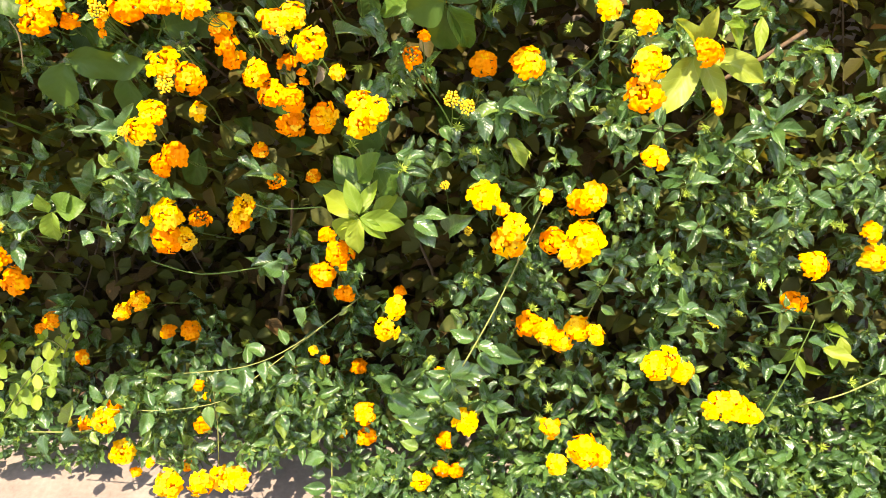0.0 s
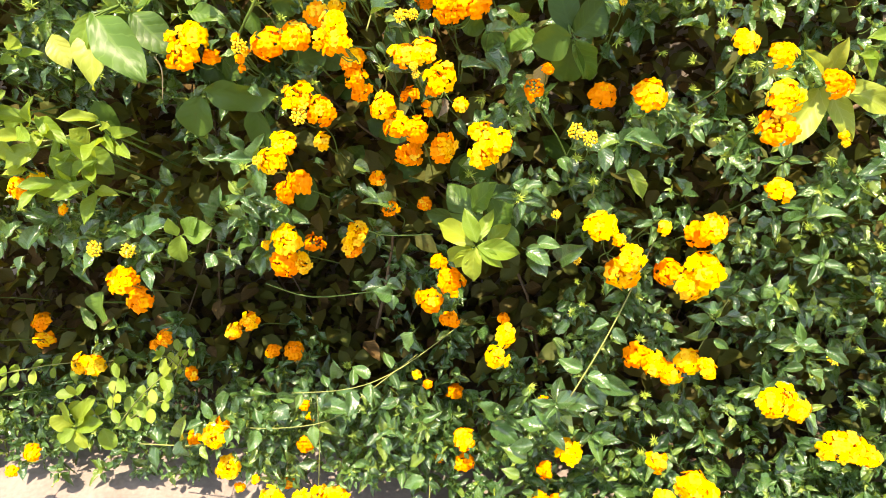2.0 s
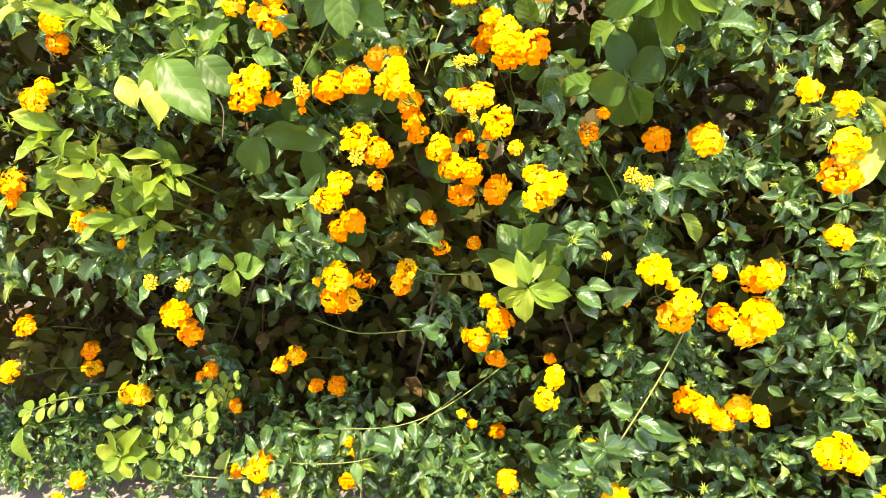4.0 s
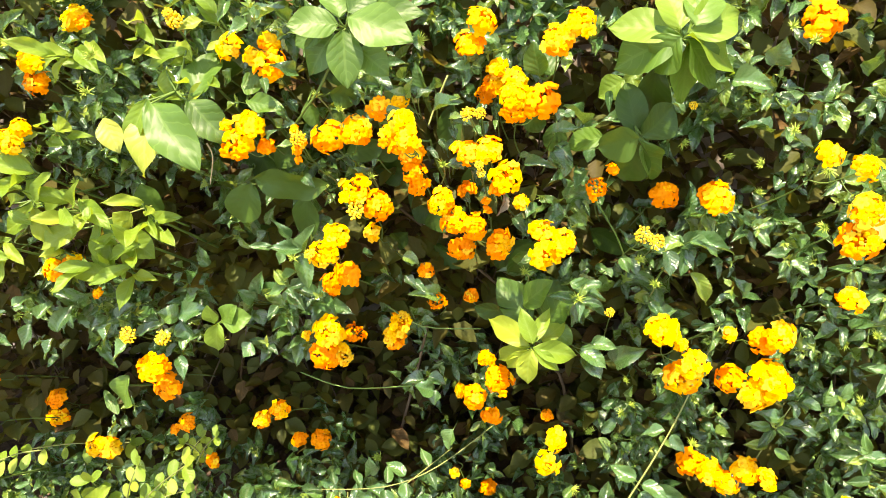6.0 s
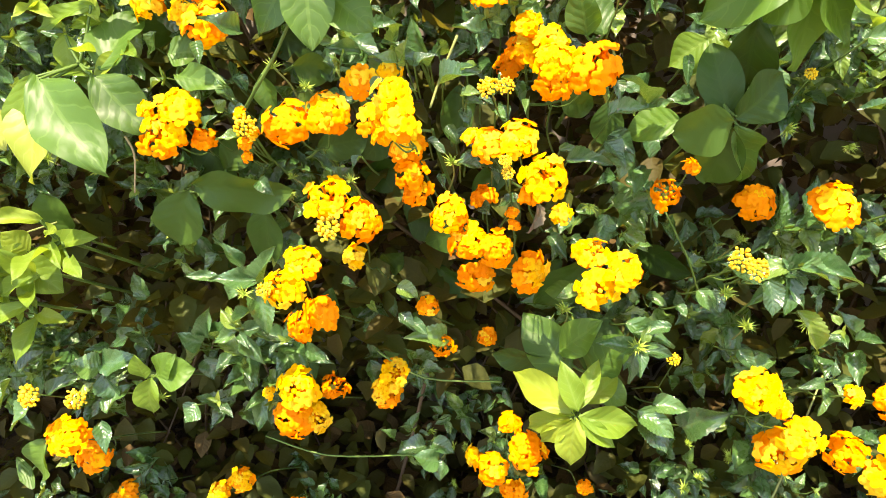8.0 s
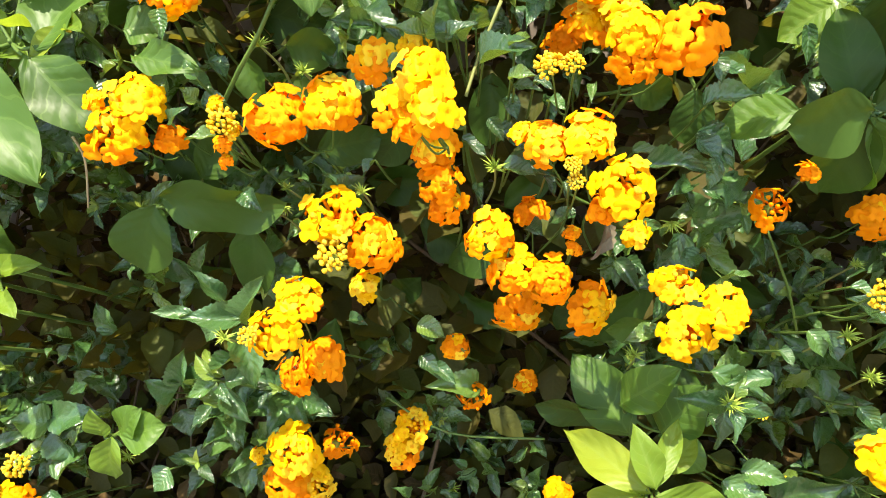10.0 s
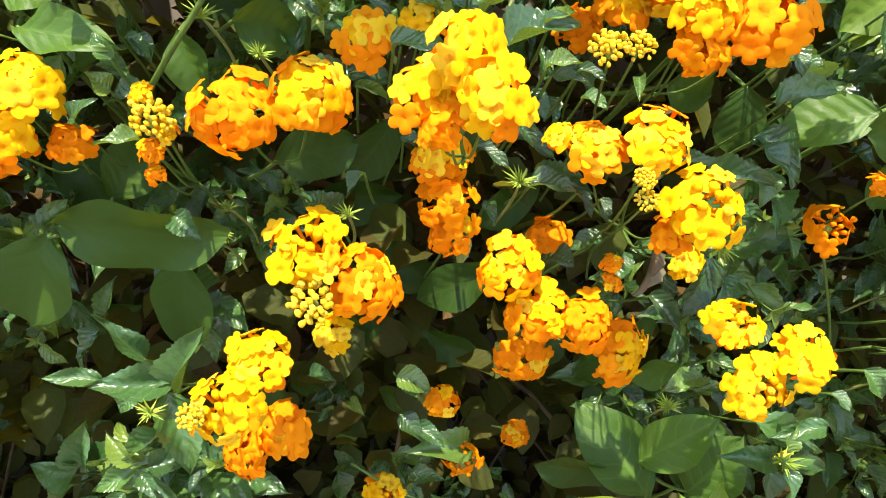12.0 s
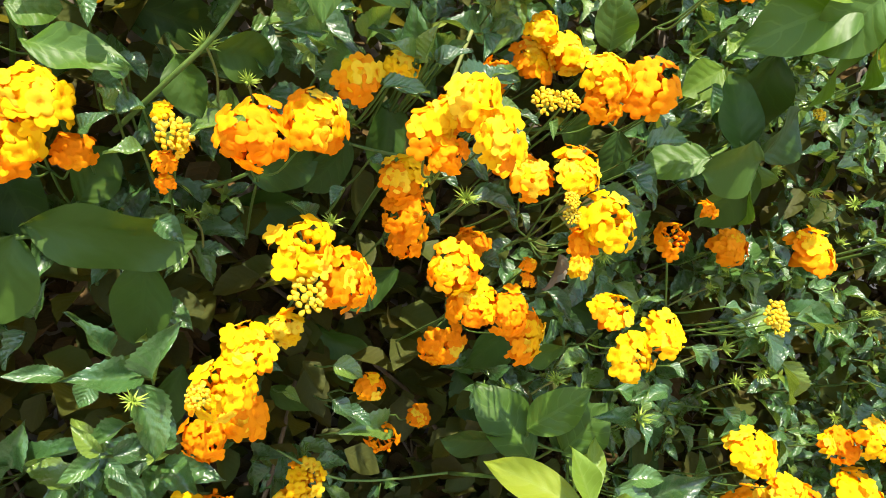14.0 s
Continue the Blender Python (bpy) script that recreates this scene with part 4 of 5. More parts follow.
lantana_leaf((0.012, 0.62, 0.304), (0.057, 0.6, 0.319), 0.026)
lantana_leaf((0.045, 0.62, 0.335), (0.063, 0.6, 0.319), 0.023)
lantana_leaf((0.05, 0.61, 0.348), (0.094, 0.6, 0.34), 0.022)
lantana_leaf((0.013, 0.63, 0.257), (-0.008, 0.62, 0.295), 0.027)
lantana_leaf((-0.064, 0.64, 0.257), (-0.082, 0.63, 0.29), 0.023)
lantana_leaf((-0.064, 0.64, 0.247), (-0.029, 0.62, 0.229), 0.025)
lantana_leaf((-0.025, 0.66, 0.481), (-0.007, 0.64, 0.465), 0.022)
lantana_leaf((-0.186, 0.68, 0.407), (-0.204, 0.67, 0.422), 0.020)
lantana_leaf((-0.182, 0.68, 0.408), (-0.185, 0.67, 0.394), 0.017)
lantana_leaf((-0.258, 0.65, 0.302), (-0.254, 0.64, 0.329), 0.018)
lantana_leaf((-0.484, 0.65, 0.188), (-0.467, 0.64, 0.233), 0.020)
lantana_leaf((-0.488, 0.65, 0.178), (-0.48, 0.64, 0.151), 0.021)
lantana_leaf((-0.343, 0.65, 0.245), (-0.327, 0.64, 0.236), 0.024)
lantana_leaf((-0.287, 0.65, 0.255), (-0.239, 0.64, 0.256), 0.024)
lantana_leaf((-0.162, 0.67, 0.361), (-0.17, 0.66, 0.338), 0.020)
lantana_leaf((0.054, 0.62, 0.249), (0.079, 0.6, 0.27), 0.023)
lantana_leaf((-0.314, 0.658, 0.591), (-0.345, 0.645, 0.600), 0.016)
lantana_leaf((-0.310, 0.656, 0.592), (-0.300, 0.650, 0.622), 0.016)
lantana_leaf((-0.328, 0.668, 0.596), (-0.343, 0.662, 0.624), 0.010)
lantana_leaf((-0.315, 0.656, 0.588), (-0.306, 0.640, 0.554), 0.019)
lantana_leaf((-0.321, 0.655, 0.567), (-0.343, 0.645, 0.556), 0.009)
lantana_leaf((-0.349, 0.668, 0.586), (-0.371, 0.660, 0.594), 0.009)
lantana_leaf((-0.337, 0.670, 0.582), (-0.343, 0.665, 0.570), 0.012)
lantana_leaf((-0.228, 0.650, 0.691), (-0.236, 0.645, 0.684), 0.006)
lantana_leaf((-0.243, 0.648, 0.675), (-0.252, 0.640, 0.688), 0.011)
lantana_leaf((-0.216, 0.690, 0.573), (-0.199, 0.685, 0.567), 0.014)
lantana_leaf((-0.307, 0.668, 0.666), (-0.296, 0.660, 0.659), 0.011)
lantana_leaf((-0.335, 0.655, 0.708), (-0.327, 0.650, 0.718), 0.008)
lantana_leaf((-0.311, 0.655, 0.701), (-0.326, 0.650, 0.702), 0.008)
lantana_leaf((-0.319, 0.660, 0.729), (-0.324, 0.660, 0.739), 0.007)
lantana_leaf((-0.323, 0.665, 0.717), (-0.328, 0.660, 0.725), 0.010)
lantana_leaf((-0.068, 0.660, 0.739), (-0.067, 0.650, 0.731), 0.009)
lantana_leaf((-0.072, 0.655, 0.718), (-0.050, 0.650, 0.728), 0.013)
lantana_leaf((-0.072, 0.660, 0.701), (-0.057, 0.650, 0.692), 0.015)
lantana_leaf((-0.165, 0.650, 0.688), (-0.150, 0.640, 0.689), 0.012)
lantana_leaf((-0.096, 0.655, 0.690), (-0.067, 0.650, 0.690), 0.011)
lantana_leaf((-0.218, 0.640, 0.740), (-0.201, 0.630, 0.741), 0.009)
lantana_leaf((-0.202, 0.650, 0.750), (-0.218, 0.645, 0.758), 0.009)
lantana_leaf((-0.197, 0.650, 0.750), (-0.199, 0.645, 0.766), 0.010)
lantana_leaf((-0.193, 0.650, 0.750), (-0.182, 0.645, 0.760), 0.009)
lantana_leaf((-0.380, 0.690, 0.518), (-0.371, 0.685, 0.548), 0.017)
lantana_leaf((-0.385, 0.690, 0.511), (-0.397, 0.680, 0.527), 0.017)
lantana_leaf((-0.383, 0.690, 0.497), (-0.375, 0.680, 0.482), 0.017)
lantana_leaf((-0.373, 0.690, 0.518), (-0.342, 0.680, 0.540), 0.013)
lantana_leaf((-0.386, 0.690, 0.506), (-0.403, 0.685, 0.489), 0.012)
lantana_leaf((-0.204, 0.690, 0.566), (-0.214, 0.685, 0.571), 0.013)
lantana_leaf((-0.161, 0.660, 0.745), (-0.155, 0.650, 0.751), 0.009)
lantana_leaf((-0.177, 0.660, 0.737), (-0.154, 0.650, 0.749), 0.017)
lantana_leaf((-0.064, 0.670, 0.733), (-0.054, 0.660, 0.733), 0.015)


HG = np.array([tuple(c) for c, r in heads_at])
HR = np.array([r for c, r in heads_at])


def over_blossom(p, margin):
    d = np.asarray(p) - HG
    along = d @ np.array((0.0, -0.93, 0.36))
    off = np.linalg.norm(d - np.outer(along, (0.0, -0.93, 0.36)), axis=1)
    return bool(np.any((along > -0.01) & (along < 0.25) & (off < HR + margin)))


def leafy_stalk(points, pairs, size, seed):
    """Leaf pairs along a bare stalk."""
    r = random.Random(seed)
    pts = [Vector(q) for q in points]
    for i in range(pairs):
        s = (i + 0.5) / pairs * (len(pts) - 1)
        k = min(int(s), len(pts) - 2)
        at = pts[k].lerp(pts[k + 1], s - k)
        d = (pts[k + 1] - pts[k]).normalized()
        side = d.cross(Vector((0, -0.6, 0.8))).normalized()
        for sign in (-1, 1):
            o = (side * sign + d * r.uniform(-0.2, 0.6) + Vector((0, -0.3 * r.random(), r.uniform(-0.3, 0.1)))).normalized()
            n = size * r.uniform(0.6, 1.1)
            up = Vector((r.uniform(-0.6, 0.6), -0.55 + r.uniform(-0.4, 0.4), 0.8))
            if over_blossom(at + o * n * 0.5, n * 0.4):
                continue
            part("leaf", LEAF_MESH[r.randrange(6)], hedge, basis(at + o * 0.004, o, up, n * r.uniform(0.45, 0.6), n, n))
            own_at.append((at + o * n * 0.5, n * 0.2))


leafy_stalk(((-0.178, 0.67, 0.305), (-0.24, 0.65, 0.285), (-0.319, 0.65, 0.273)), 5, 0.03, 1)
leafy_stalk(((-0.24, 0.68, 0.24), (-0.279, 0.65, 0.226), (-0.35, 0.64, 0.219), (-0.419, 0.64, 0.22)), 6, 0.032, 2)
leafy_stalk(((-0.557, 0.66, 0.156), (-0.479, 0.65, 0.168), (-0.442, 0.64, 0.188)), 3, 0.03, 3)
leafy_stalk(((-0.29, 0.66, 0.261), (-0.298, 0.66, 0.172), (-0.305, 0.64, 0.092)), 5, 0.028, 4)
leafy_stalk(((0.439, 0.66, 0.353), (0.425, 0.65, 0.28), (0.402, 0.64, 0.195)), 3, 0.03, 5)
leafy_stalk(((0.08, 0.645, 0.434), (0.054, 0.622, 0.384), (0.024, 0.60, 0.333)), 2, 0.03, 6)
leafy_stalk(((0.20, 0.655, 0.46), (0.18, 0.65, 0.385), (0.16, 0.64, 0.31)), 5, 0.032, 7)
leafy_stalk(((0.30, 0.64, 0.40), (0.28, 0.635, 0.34), (0.27, 0.63, 0.28)), 4, 0.03, 8)
leafy_stalk(((-0.146, 0.64, 0.20), (-0.15, 0.62, 0.12), (-0.152, 0.61, 0.06)), 5, 0.03, 9)
leafy_stalk(((0.02, 0.62, 0.30), (-0.01, 0.61, 0.24), (-0.03, 0.60, 0.18)), 5, 0.034, 10)
leafy_stalk(((-0.55, 0.665, 0.50), (-0.50, 0.65, 0.47), (-0.45, 0.65, 0.46)), 4, 0.03, 11)
leafy_stalk(((-0.70, 0.66, 0.52), (-0.64, 0.655, 0.50), (-0.60, 0.66, 0.46)), 4, 0.032, 12)

def rosette(at, size, seed, pairs=4, facing=(0, -0.75, 0.65)):
    """A leafy tip seen from its end: crossed pairs of leaves, smaller to the heart."""
    r = random.Random(seed)
    c = Vector(at)
    d = (Vector(facing) + Vector((r.uniform(-0.35, 0.35), r.uniform(-0.2, 0.2), r.uniform(-0.25, 0.25)))).normalized()
    side = Matrix.Rotation(r.uniform(0, 3.1), 3, d) @ d.orthogonal().normalized()
    for i in range(pairs):
        n = size * (1.0, 0.88, 0.62, 0.36, 0.22)[i]
        for s in (-1, 1):
            o = (side * s + d * (-0.1 + 0.28 * i) + Vector((r.uniform(-0.25, 0.25), 0, r.uniform(-0.3, 0.1)))).normalized()
            b = c - d * (0.014 - 0.004 * i) + o * 0.003
            m = n * r.uniform(0.85, 1.12)
            part("leaf", LEAF_MESH[r.randrange(6)], hedge, basis(b, o, d, m * r.uniform(0.38, 0.52), m, m))
            own_at.append((b + o * m * 0.5, m * 0.22))
        side = Matrix.Rotation(radians(90 + r.uniform(-15, 15)), 3, d) @ side
    tube("twig", (c - d * 0.07 + Vector((0, 0.02, -0.02)), c - d * 0.03, c), 0.0010, 0.0007, STALK, hedge)


# a withered leaf between the blossoms
part("withered_leaf", mesh_of("withered_leaf", *FORMS[2][:2], PALE_DRY, FORMS[2][2]), hedge, basis((-0.114, 0.648, 0.661), (-0.01, -0.05, -0.19), (0.7, -0.6, 0.1), 0.009, 0.020, 0.02), "withered grey-brown leaf")
rosette((0.325, 0.655, 0.597), 0.038, 1, 3)
rosette((0.371, 0.655, 0.512), 0.034, 2, 5)
rosette((0.277, 0.655, 0.484), 0.029, 3)
rosette((0.214, 0.650, 0.600), 0.024, 4)
rosette((0.056, 0.655, 0.614), 0.027, 5)
rosette((0.104, 0.650, 0.532), 0.022, 6)
rosette((0.177, 0.645, 0.412), 0.027, 7)
rosette((0.276, 0.645, 0.381), 0.027, 8)
rosette((0.252, 0.640, 0.318), 0.029, 9)
rosette((0.400, 0.655, 0.372), 0.024, 10)
rosette((0.452, 0.650, 0.402), 0.027, 11, 5)
rosette((0.010, 0.620, 0.300), 0.034, 12)
rosette((0.055, 0.615, 0.262), 0.035, 13)
rosette((-0.050, 0.640, 0.262), 0.032, 14)
rosette((-0.035, 0.640, 0.560), 0.027, 15)
rosette((-0.330, 0.640, 0.560), 0.027, 16, 3)
rosette((0.300, 0.635, 0.295), 0.027, 17, 3)
rosette((0.470, 0.680, 0.600), 0.029, 18)
rosette((0.440, 0.670, 0.540), 0.029, 19)
rosette((0.520, 0.665, 0.470), 0.029, 20)

guards = heads_at + vine_at + own_at
G = np.array([tuple(c) for c, r in guards])
GR = np.array([r for c, r in guards])
VIEW = np.array((0.0, -0.93, 0.36))


def blocks(p, margin):
    """Whether a leaf here would grow over a blossom or a broad leaf."""
    d = np.asarray(p) - G
    along = d @ VIEW
    off = np.linalg.norm(d - np.outer(along, VIEW), axis=1)
    return bool(np.any((along > -0.004) & (along < 0.25) & (off < GR + margin)))


class Leaves:
    """Collects leaves for one joined mesh."""

    def __init__(self, forms):
        self.forms, self.v, self.f, self.u, self.n = forms, [], [], [], 0

    def add(self, m, k):
        v, f, u = self.forms[k % len(self.forms)]
        a = np.array(m)
        self.v.append(v @ a[:3, :3].T + a[:3, 3])
        self.f.append(np.array(f) + self.n)
        self.u.append(u)
        self.n += len(v)

    def mesh(self, name, material):
        v, f, u = np.concatenate(self.v), np.concatenate(self.f), np.concatenate(self.u)
        return mesh_of(name, v.tolist(), f.tolist(), material, u)


SMALL = [leaf_data(4, 2, 0.35, 0.12, 0.0, 0.6, 0.95, 60 + i) for i in range(3)]
front, inner, browned, tips = Leaves(FORMS), Leaves(SMALL), Leaves(SMALL), Leaves(SMALL)
near_leaves = []
rng, tip_rng = random.Random(11), random.Random(12)
stems = []


def sprig(x, y, z, scale, reach):
    """A leafy tip: opposite pairs along a short stem, smaller to the end."""
    d = Vector((rng.uniform(-0.8, 0.8), -rng.uniform(0.35, 1.0), rng.uniform(-0.35, 0.9))).normalized()
    tip = Vector((x, y, z))
    foot = tip - d * reach
    n = rng.choice((3, 3, 4))
    side = d.orthogonal().normalized()
    side = Matrix.Rotation(rng.uniform(0, 6.28), 3, d) @ side
    kept = 0
    for i in range(n):
        at = foot + d * reach * (0.25 + 0.75 * i / (n - 1))
        size = scale * (1.0, 0.92, 0.72, 0.45)[i + (4 - n)] * rng.uniform(0.8, 1.2)
        side = Matrix.Rotation(radians(90 + rng.uniform(-20, 20)), 3, d) @ side
        for s in (-1, 1):
            out = (side * s * rng.uniform(0.8, 1.1) + d * rng.uniform(0.3, 0.8) + Vector((0, -0.1, -0.22))).normalized()
            up = (Vector((0, -0.45, 0.8)) + d * 0.5 + Vector((rng.uniform(-0.5, 0.5), rng.uniform(-0.5, 0.5), rng.uniform(-0.3, 0.3)))).normalized()
            base = at + out * 0.005
            if blocks(base + out * size * 0.5, size * 0.30) or (base + out * size).z < 0.015:
                continue
            kept += 1
            m = basis(base, out, up, size * rng.uniform(0.43, 0.56), size, size)
            c = base + out * size * 0.5
            if c.y < face_at(c.x, c.z) + 0.02 and -0.40 < c.x < 0.14 and 0.44 < c.z < 0.84 and len(near_leaves) < 210:
                near_leaves.append((m, rng.randrange(6)))
            else:
                front.add(m, rng.randrange(6))
    if kept and not blocks(tip, 0.004):
        stems.append((foot, tip))
        for k in range(tip_rng.choice((0, 3, 4, 5))):
            a = k * 2.4 + x * 50
            out = (d * tip_rng.uniform(0.5, 1.0) + (side * math.cos(a) + d.cross(side) * math.sin(a))).normalized()
            n = scale * tip_rng.uniform(0.16, 0.34)
            tips.add(basis(tip, out, d, n * 0.42, n, n), k)


tries = 0
while tries < 3000:
    tries += 1
    x, z = rng.uniform(-1.15, 0.85), rng.uniform(0.03, 0.97)
    if rng.random() > density_at(x, z) or (x < -0.12 and z < 0.085):
        continue
    deep = rng.random() ** 1.3 * 0.13
    small = 0.80 if x > 0.12 or z < 0.42 else 0.92
    sprig(x, face_at(x, z) + deep - 0.005, z, rng.uniform(0.027, 0.041) * small, rng.uniform(0.035, 0.07))

# low growth that spreads over the pavement edge
for _ in range(580):
    x = rng.uniform(-0.14, 0.8)
    z = rng.uniform(0.02, 0.15)
    sprig(x, 0.56 + 0.4 * z + rng.uniform(-0.06, 0.06) + 0.10 * max(0, -x), z, rng.uniform(0.022, 0.034), rng.uniform(0.03, 0.06))
for _ in range(85):
    x = rng.uniform(-0.45, -0.1)
    z = rng.uniform(0.11, 0.24)
    sprig(x, 0.645 + rng.uniform(-0.02, 0.05), z, rng.uniform(0.024, 0.034), rng.uniform(0.03, 0.06))

# shaded low leaves behind the edge of the pavement
for _ in range(130):
    x = rng.uniform(-1.05, -0.08)
    sprig(x, rng.uniform(0.755, 0.82), rng.uniform(0.04, 0.10), rng.uniform(0.022, 0.034), rng.uniform(0.03, 0.05))

# low shoots that fill the foot of the hedge
fill_state = rng.getstate()
for _ in range(110):
    x = rng.uniform(0.34, 0.72)
    sprig(x, rng.uniform(0.62, 0.78), rng.uniform(0.04, 0.15), rng.uniform(0.022, 0.032), rng.uniform(0.03, 0.05))
rng.setstate(fill_state)

# low weeds that hide the edge of the bed
for _ in range(70):
    x = rng.uniform(-1.05, -0.5)
    sprig(x, rng.uniform(0.70, 0.78), rng.uniform(0.03, 0.08), rng.uniform(0.020, 0.030), rng.uniform(0.02, 0.04))

# the top of the hedge
for _ in range(1000):
    x, y = rng.uniform(-1.2, 0.9), rng.uniform(0.74, 1.28)
    sprig(x, y, 0.93 + rng.uniform(-0.05, 0.03), rng.uniform(0.028, 0.04), 0.06)

# inner leaves; the brown ones are added to make the deep shade look warm
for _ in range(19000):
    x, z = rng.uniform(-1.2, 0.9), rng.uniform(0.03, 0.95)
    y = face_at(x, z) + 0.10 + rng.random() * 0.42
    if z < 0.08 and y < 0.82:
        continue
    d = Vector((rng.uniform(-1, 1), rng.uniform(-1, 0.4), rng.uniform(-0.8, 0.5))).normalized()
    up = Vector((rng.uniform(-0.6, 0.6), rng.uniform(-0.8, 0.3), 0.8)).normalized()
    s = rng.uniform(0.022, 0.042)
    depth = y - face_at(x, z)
    kind = browned if rng.random() < (0.04 if depth < 0.2 else 0.5) else inner
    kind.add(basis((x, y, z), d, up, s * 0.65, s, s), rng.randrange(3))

part("foliage", front.mesh("foliage", LANTANA), hedge, None, "", "stuff")
part("young_foliage", tips.mesh("young_foliage", TIP), hedge, None, "fresh yellow-green shoot tips", "stuff")
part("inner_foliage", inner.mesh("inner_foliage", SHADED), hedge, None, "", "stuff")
part("withered_foliage", browned.mesh("withered_foliage", SHADE_BROWN), hedge, None, "", "stuff")
for m, k in near_leaves:
    part("leaf", LEAF_MESH[k], hedge, m)

# fine green stems of the sprigs, joined
sv, sf = [], []
for foot, tip in stems:
    foot = foot.lerp(tip, 0.68)
    v, f = tube_data((foot, (foot + tip) / 2 + Vector((0, 0, -0.002)), tip), 0.0006, 0.0004, 4)
    o = len(sv)
    sv += v
    sf += [tuple(i + o for i in face) for face in f]
part("stem_tangle", mesh_of("stem_tangle", sv, sf, STALK), hedge, None, "", "stuff")

# woody branches inside
for _ in range(46):
    x = rng.uniform(-1.1, 0.8)
    foot = Vector((x, rng.uniform(0.92, 1.1), 0.01))
    top = Vector((x + rng.uniform(-0.3, 0.3), rng.uniform(0.88, 1.02), rng.uniform(0.45, 0.85)))
    bow = (foot + top) / 2 + Vector((rng.uniform(-0.06, 0.06), rng.uniform(-0.04, 0.06), 0))
    tube("branch", (foot, bow, top), rng.uniform(0.0013, 0.0024), 0.001, WOOD, hedge)

# long stalks that show in front
tube("branch", ((0.12, 0.70, 0.50), (0.08, 0.645, 0.434), (0.054, 0.622, 0.384), (0.024, 0.60, 0.333)), 0.00079, 0.00115, PALE, hedge)
tube("branch", ((0.439, 0.66, 0.353), (0.425, 0.65, 0.28), (0.402, 0.64, 0.195)), 0.00079, 0.00115, STALK, hedge)
tube("branch", ((-0.346, 0.70, 0.407), (-0.29, 0.70, 0.388), (-0.206, 0.68, 0.413)), 0.00086, 0.00086, STALK, hedge)
tube("branch", ((-0.10, 0.74, 0.33), (-0.178, 0.67, 0.305), (-0.24, 0.65, 0.285), (-0.319, 0.65, 0.273)), 0.00079, 0.00058, PALE, hedge)
tube("branch", ((-0.17, 0.75, 0.26), (-0.24, 0.68, 0.24), (-0.279, 0.65, 0.226), (-0.35, 0.64, 0.219), (-0.419, 0.64, 0.22)), 0.00079, 0.00058, PALE, hedge)
tube("branch", ((-0.29, 0.66, 0.261), (-0.298, 0.66, 0.172), (-0.305, 0.64, 0.092)), 0.00065, 0.00086, PALE, hedge)
tube("branch", ((-0.557, 0.66, 0.156), (-0.479, 0.65, 0.168), (-0.442, 0.64, 0.188)), 0.00086, 0.00115, PALE, hedge)
tube("branch", ((-0.27, 0.66, 0.775), (-0.284, 0.66, 0.751), (-0.302, 0.67, 0.729), (-0.326, 0.69, 0.70)), 0.00108, 0.00137, STALK, hedge)
tube("branch", ((-0.406, 0.68, 0.693), (-0.402, 0.68, 0.679), (-0.414, 0.69, 0.646)), 0.0009, 0.0006, STRAW, hedge)
tube("branch", ((-0.026, 0.672, 0.649), (-0.001, 0.69, 0.605), (0.014, 0.70, 0.571)), 0.00072, 0.00086, STALK, hedge)
tube("branch", ((0.193, 0.66, 0.429), (0.18, 0.66, 0.385), (0.168, 0.66, 0.342)), 0.00072, 0.00065, PALE, hedge)
tube("branch", ((0.581, 0.70, 0.222), (0.531, 0.69, 0.201), (0.47, 0.68, 0.19)), 0.00130, 0.00101, PALE, hedge)
tube("branch", ((-0.242, 0.71, 0.50), (-0.199, 0.70, 0.48), (-0.134, 0.69, 0.487)), 0.00086, 0.00086, STALK, hedge)
tube("branch", ((-0.168, 0.68, 0.763), (-0.178, 0.67, 0.739), (-0.184, 0.66, 0.721)), 0.00101, 0.00086, PALE, hedge)
tube("branch", ((-0.61, 0.68, 0.615), (-0.547, 0.67, 0.606), (-0.476, 0.68, 0.624)), 0.00094, 0.00079, PALE, hedge)
tube("branch", ((-0.146, 0.64, 0.141), (-0.15, 0.62, 0.059), (-0.152, 0.62, 0.01)), 0.00101, 0.00115, PALE, hedge)
tube("branch", ((0.25, 0.72, 0.60), (0.323, 0.74, 0.63), (0.394, 0.78, 0.656)), 0.0022, 0.0026, WOOD, hedge)


# green stars left where florets have fallen
def star_mesh():
    r = random.Random(3)
    verts, faces = [], []
    for k in range(22):
        a, e = k * 2.4, r.uniform(-0.3, 1.4)
        d = Vector((math.cos(a) * math.cos(e), math.sin(a) * math.cos(e), math.sin(e)))
        s = d.orthogonal().normalized()
        t = d.cross(s)
        o = len(verts)
        verts += [s * 0.11, -s * 0.055 + t * 0.095, -s * 0.055 - t * 0.095, d * r.uniform(0.6, 1.0)]
        faces += [(o, o + 1, o + 3), (o + 1, o + 2, o + 3), (o + 2, o, o + 3)]
    return mesh_of("calyx_star", verts, faces, CALYX, None, False)


STAR = star_mesh()


def star_at(p, r):
    part("calyx_star", STAR, hedge, basis(p, (0.3, 0.3, 0.5), (math.sin(p[0] * 90) * 0.4, -0.8, 0.5), r * 1.3, r * 1.3, r * 1.3))
    foot = Vector(p) + Vector((0.006 * math.sin(p[2] * 70), 0.03, -0.03))
    tube("twig", (foot, (foot + Vector(p)) / 2 + Vector((0.002, 0.002, 0)), p), 0.0007, 0.0006, PALE, hedge)


# stars that stand out: place, radius
star_at((-0.234, 0.64, 0.678), 0.0054)
star_at((-0.298, 0.69, 0.646), 0.0065)
star_at((-0.316, 0.635, 0.593), 0.0067)
star_at((-0.169, 0.65, 0.688), 0.0071)
